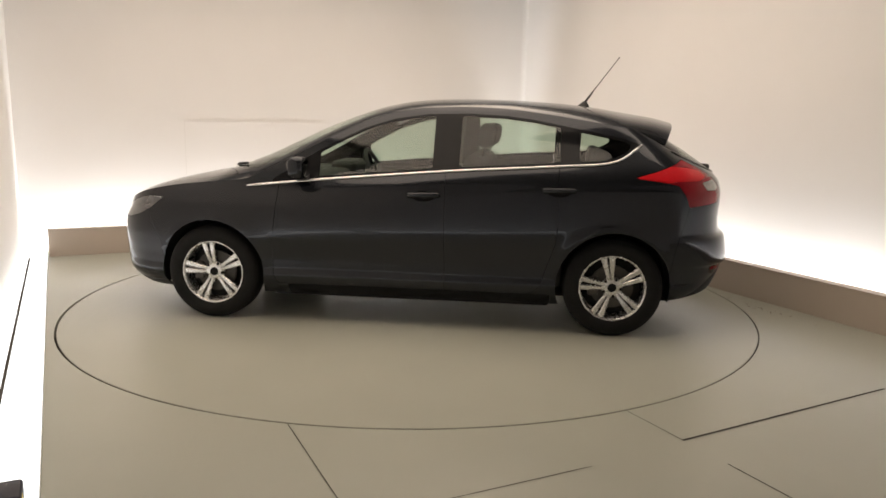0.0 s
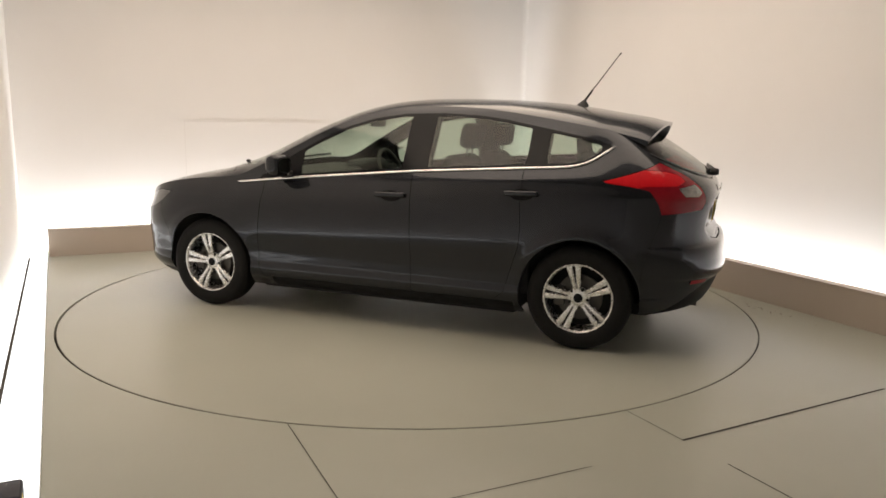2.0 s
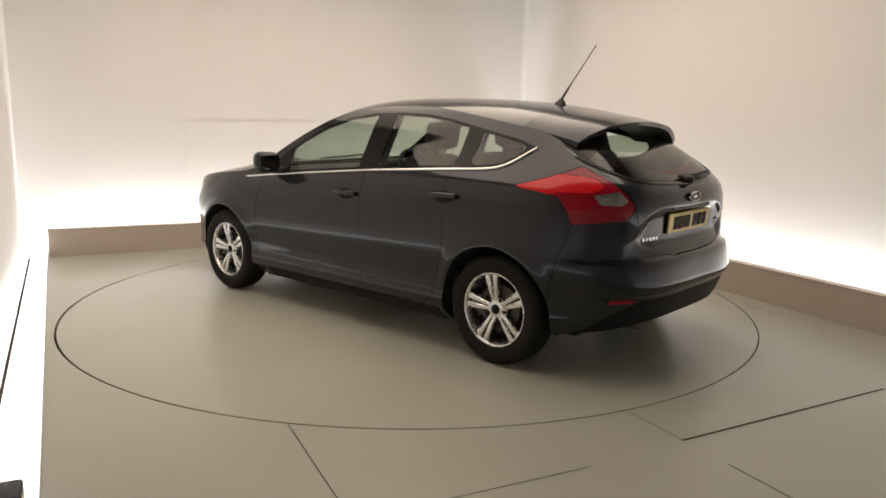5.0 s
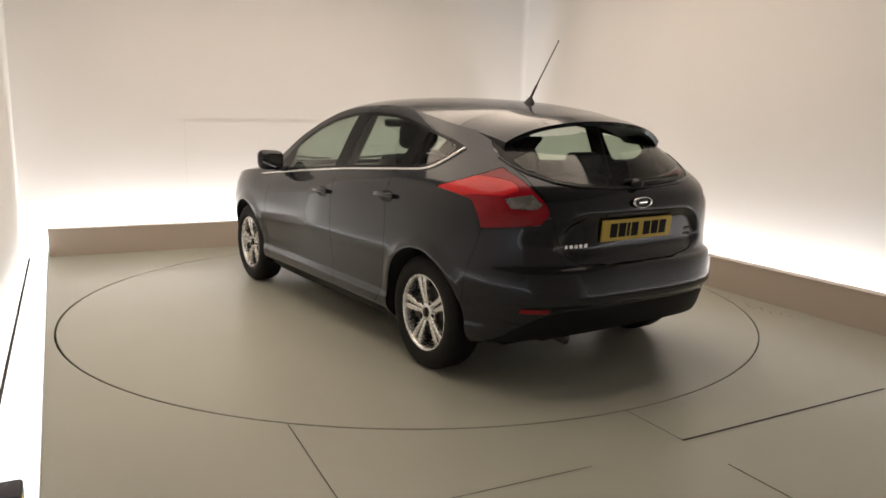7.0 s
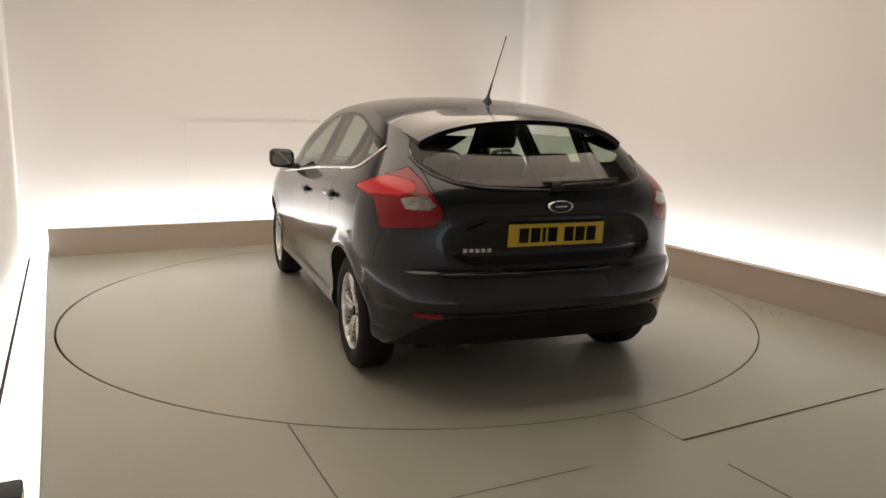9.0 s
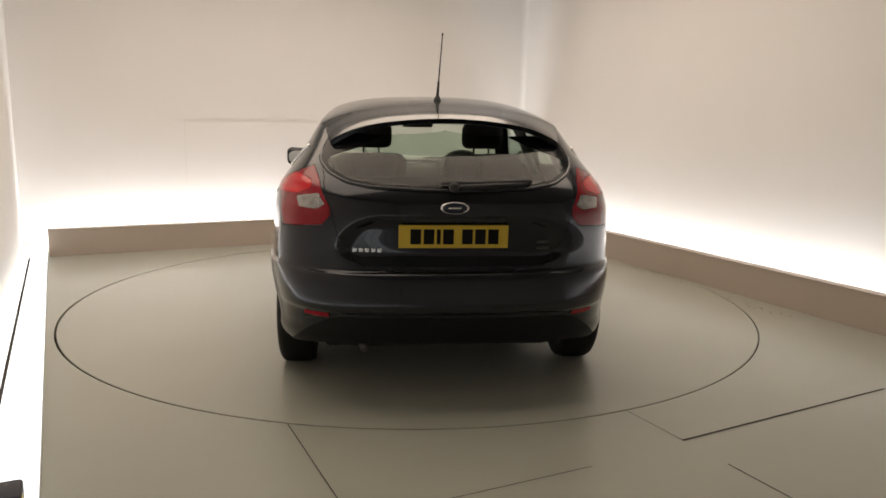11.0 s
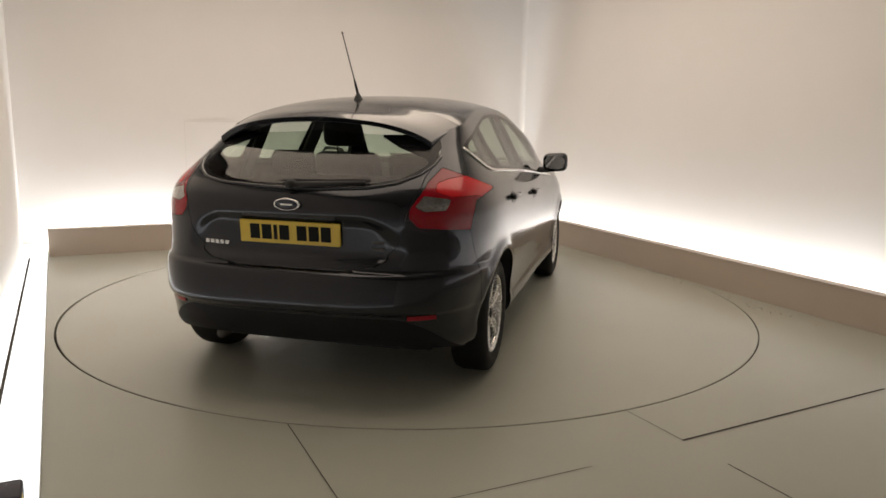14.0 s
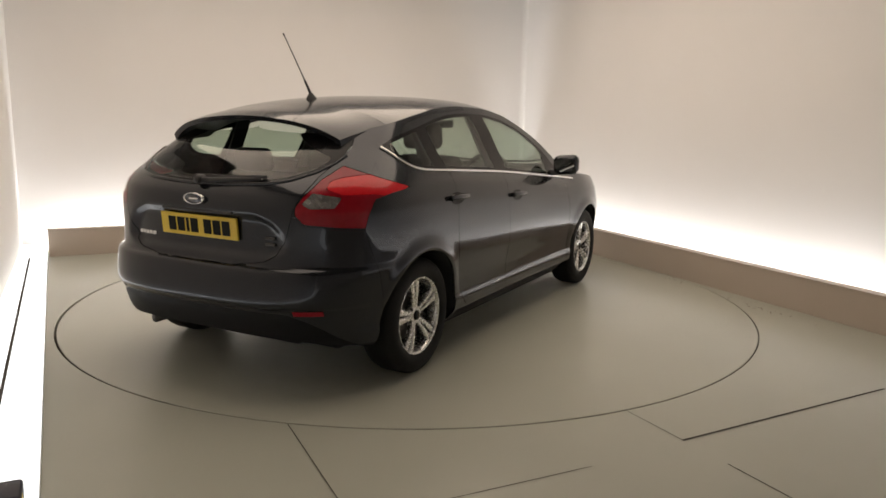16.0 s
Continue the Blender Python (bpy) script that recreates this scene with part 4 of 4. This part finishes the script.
    mesh_object("aerial_tip", v, f, M_BLACKPL, aer, smooth=True)


def build_front():
    for s in (1, -1):
        pts = [(x, y, float(top_z(x, y)) + 0.014) for x, y in ((1.40, s * 0.12), (1.36, s * 0.30), (1.27, s * 0.48), (1.17, s * 0.60))]
        v, f = tube(pts, 0.010, 6)
        mesh_object("front_wiper", v, f, M_BLACKPL, car, "black windscreen wiper", smooth=True)
        v, f = lathe([(0.0, 0.012), (0.03, 0.010), (0.038, 0.0), (0.038, -0.02)], 20)
        m = Matrix.Translation((2.0, s * 0.67, 0.405)) @ Matrix.Rotation(radians(-45 * s if s > 0 else -135), 4, "Z")
        mesh_object("fog_light", [m @ Vector(p) for p in v], f, M_CHROME, car, "small round front fog light", smooth=True)


def cushion(bm, x0, x1, y0, y1, z0, z1, lean=0.0, bevel=0.05):
    m = Matrix.Translation(((x0 + x1) / 2, (y0 + y1) / 2, (z0 + z1) / 2)) @ Matrix.Rotation(radians(lean), 4, "Y")
    return box(bm, -(x1 - x0) / 2, (x1 - x0) / 2, -(y1 - y0) / 2, (y1 - y0) / 2, -(z1 - z0) / 2, (z1 - z0) / 2, bevel, m)


def build_cabin():
    for y in (0.37, -0.37):
        bm = bmesh.new()
        cushion(bm, -0.25, 0.28, y - 0.25, y + 0.25, 0.40, 0.58, 0, 0.06)
        seat = part("front_seat", bm, M_FABRIC, car, "dark grey cloth front seat", True)
        bm = bmesh.new()
        cushion(bm, -0.42, -0.27, y - 0.24, y + 0.24, 0.52, 1.13, -14, 0.06)
        part("backrest", bm, M_FABRIC, seat, "", True)
        bm = bmesh.new()
        cushion(bm, -0.53, -0.42, y - 0.135, y + 0.135, 1.165, 1.335, -10, 0.045)
        part("headrest", bm, M_FABRIC, seat, "", True)
        for q in (-0.05, 0.05):
            v, f = tube([(-0.44, y + q, 1.08), (-0.465, y + q, 1.20)], 0.007, 8)
            mesh_object("headrest_post", v, f, M_STEEL, seat)
    bm = bmesh.new()
    cushion(bm, -1.08, -0.60, -0.62, 0.62, 0.40, 0.56, 0, 0.06)
    bench = part("rear_bench", bm, M_FABRIC, car, "dark grey cloth rear bench", True)
    bm = bmesh.new()
    cushion(bm, -1.22, -1.08, -0.60, 0.60, 0.50, 1.04, -18, 0.06)
    part("backrest", bm, M_FABRIC, bench, "", True)
    for y in (0.36, -0.36):
        bm = bmesh.new()
        cushion(bm, -1.30, -1.20, y - 0.13, y + 0.13, 1.03, 1.17, -14, 0.04)
        part("headrest", bm, M_FABRIC, bench, "", True)
    bm = bmesh.new()
    box(bm, 0.62, 1.22, -0.70, 0.70, 0.55, 0.965, 0.07)
    box(bm, 0.60, 0.80, -0.58, -0.18, 0.90, 1.02, 0.04)
    part("dashboard", bm, M_DASH, car, "dark grey plastic dashboard", True)
    ring = [(0.185 * math.cos(a), 0.185 * math.sin(a)) for a in np.linspace(0, 2 * math.pi, 41)]
    m = Matrix.Translation((0.47, -0.37, 0.93)) @ Matrix.Rotation(radians(-65), 4, "Y")
    v, f = tube([m @ Vector((a, b, 0)) for a, b in ring], 0.017, 10)
    wheel = mesh_object("steering_wheel", v, f, M_DASH, car, "black steering wheel on the driver's side", smooth=True)
    bm = bmesh.new()
    box(bm, -0.06, 0.06, -0.08, 0.08, -0.03, 0.03, 0.02, m)
    box(bm, -0.02, 0.02, -0.18, 0.18, -0.012, 0.008, 0.006, m)
    box(bm, -0.18, 0.0, -0.02, 0.02, -0.012, 0.008, 0.006, m)
    part("wheel_boss", bm, M_DASH, wheel)
    bm = bmesh.new()
    box(bm, 0.40, 0.43, -0.12, 0.12, 1.29, 1.35, 0.015)
    part("rear_view_mirror", bm, M_DASH, car, "black interior mirror", True)
    for s in (1, -1):
        bm = bmesh.new()
        box(bm, -1.0, 0.80, 0.77, 0.80, 0.30, 0.940, 0.01)
        for q in bm.verts:
            q.co.y *= s
        part("door_card", bm, M_DASH, car, "dark inner door lining")
        for x0, x1 in ((-0.33, -0.145), (-1.08, -0.965)):
            bm = bmesh.new()
            box(bm, x0, x1, -0.018, 0, 0, 0.40, 0.004)
            for q in bm.verts:
                q.co = Vector((q.co.x - 0.05 * q.co.z, s * (0.815 - 0.50 * q.co.z + q.co.y), q.co.z + 0.98))
            part("pillar_lining", bm, M_DASH, car, "inner pillar lining")
    bm = bmesh.new()
    box(bm, -1.95, -1.24, -0.55, 0.55, 0.86, 0.89, 0.01)
    part("parcel_shelf", bm, M_DASH, car, "dark parcel shelf")
    bm = bmesh.new()
    box(bm, -1.95, -1.0, -0.52, 0.52, 0.45, 0.50, 0.01)
    part("boot_floor", bm, M_DASH, car)


build_trim()
build_mirrors()
build_rear()
build_front()
build_cabin()


def build_box():
    root = tagged(new("equipment_box"), "dark navy plastic box with a yellow sticker on the kerb", "box")
    bm = bmesh.new()
    box(bm, -0.05, 0.05, -0.07, 0.07, 0, 0.075, 0.012)
    part("body", bm, M_NAVY, root, "", True)
    bm = bmesh.new()
    box(bm, 0.048, 0.0525, -0.045, -0.005, 0.015, 0.055, 0.001)
    part("sticker", bm, M_YELLOW, root, "yellow sticker")
    root.matrix_world = ROOM @ pose(-2.515, -2.52, LEFT_H)


build_box()


# ---- what moves: the turntable turns and carries the car ----
def motions():
    rows_car, rows_table = [], []
    for k in range(33):
        t = k * 0.5
        a = 173.1 - 6.99 * t
        spot = Vector((CX, CY, 0)) + Matrix.Rotation(radians(a), 3, "Z") @ Vector((-0.1075, -0.062, 0))
        rows_car.append((t, pose(spot.x, spot.y, 0.0, 0, 0, a)))
        rows_table.append((t, pose(TX, TY, 0, 0, 0, a)))
    walk(table, rows_table)
    walk(car, rows_car)


motions()
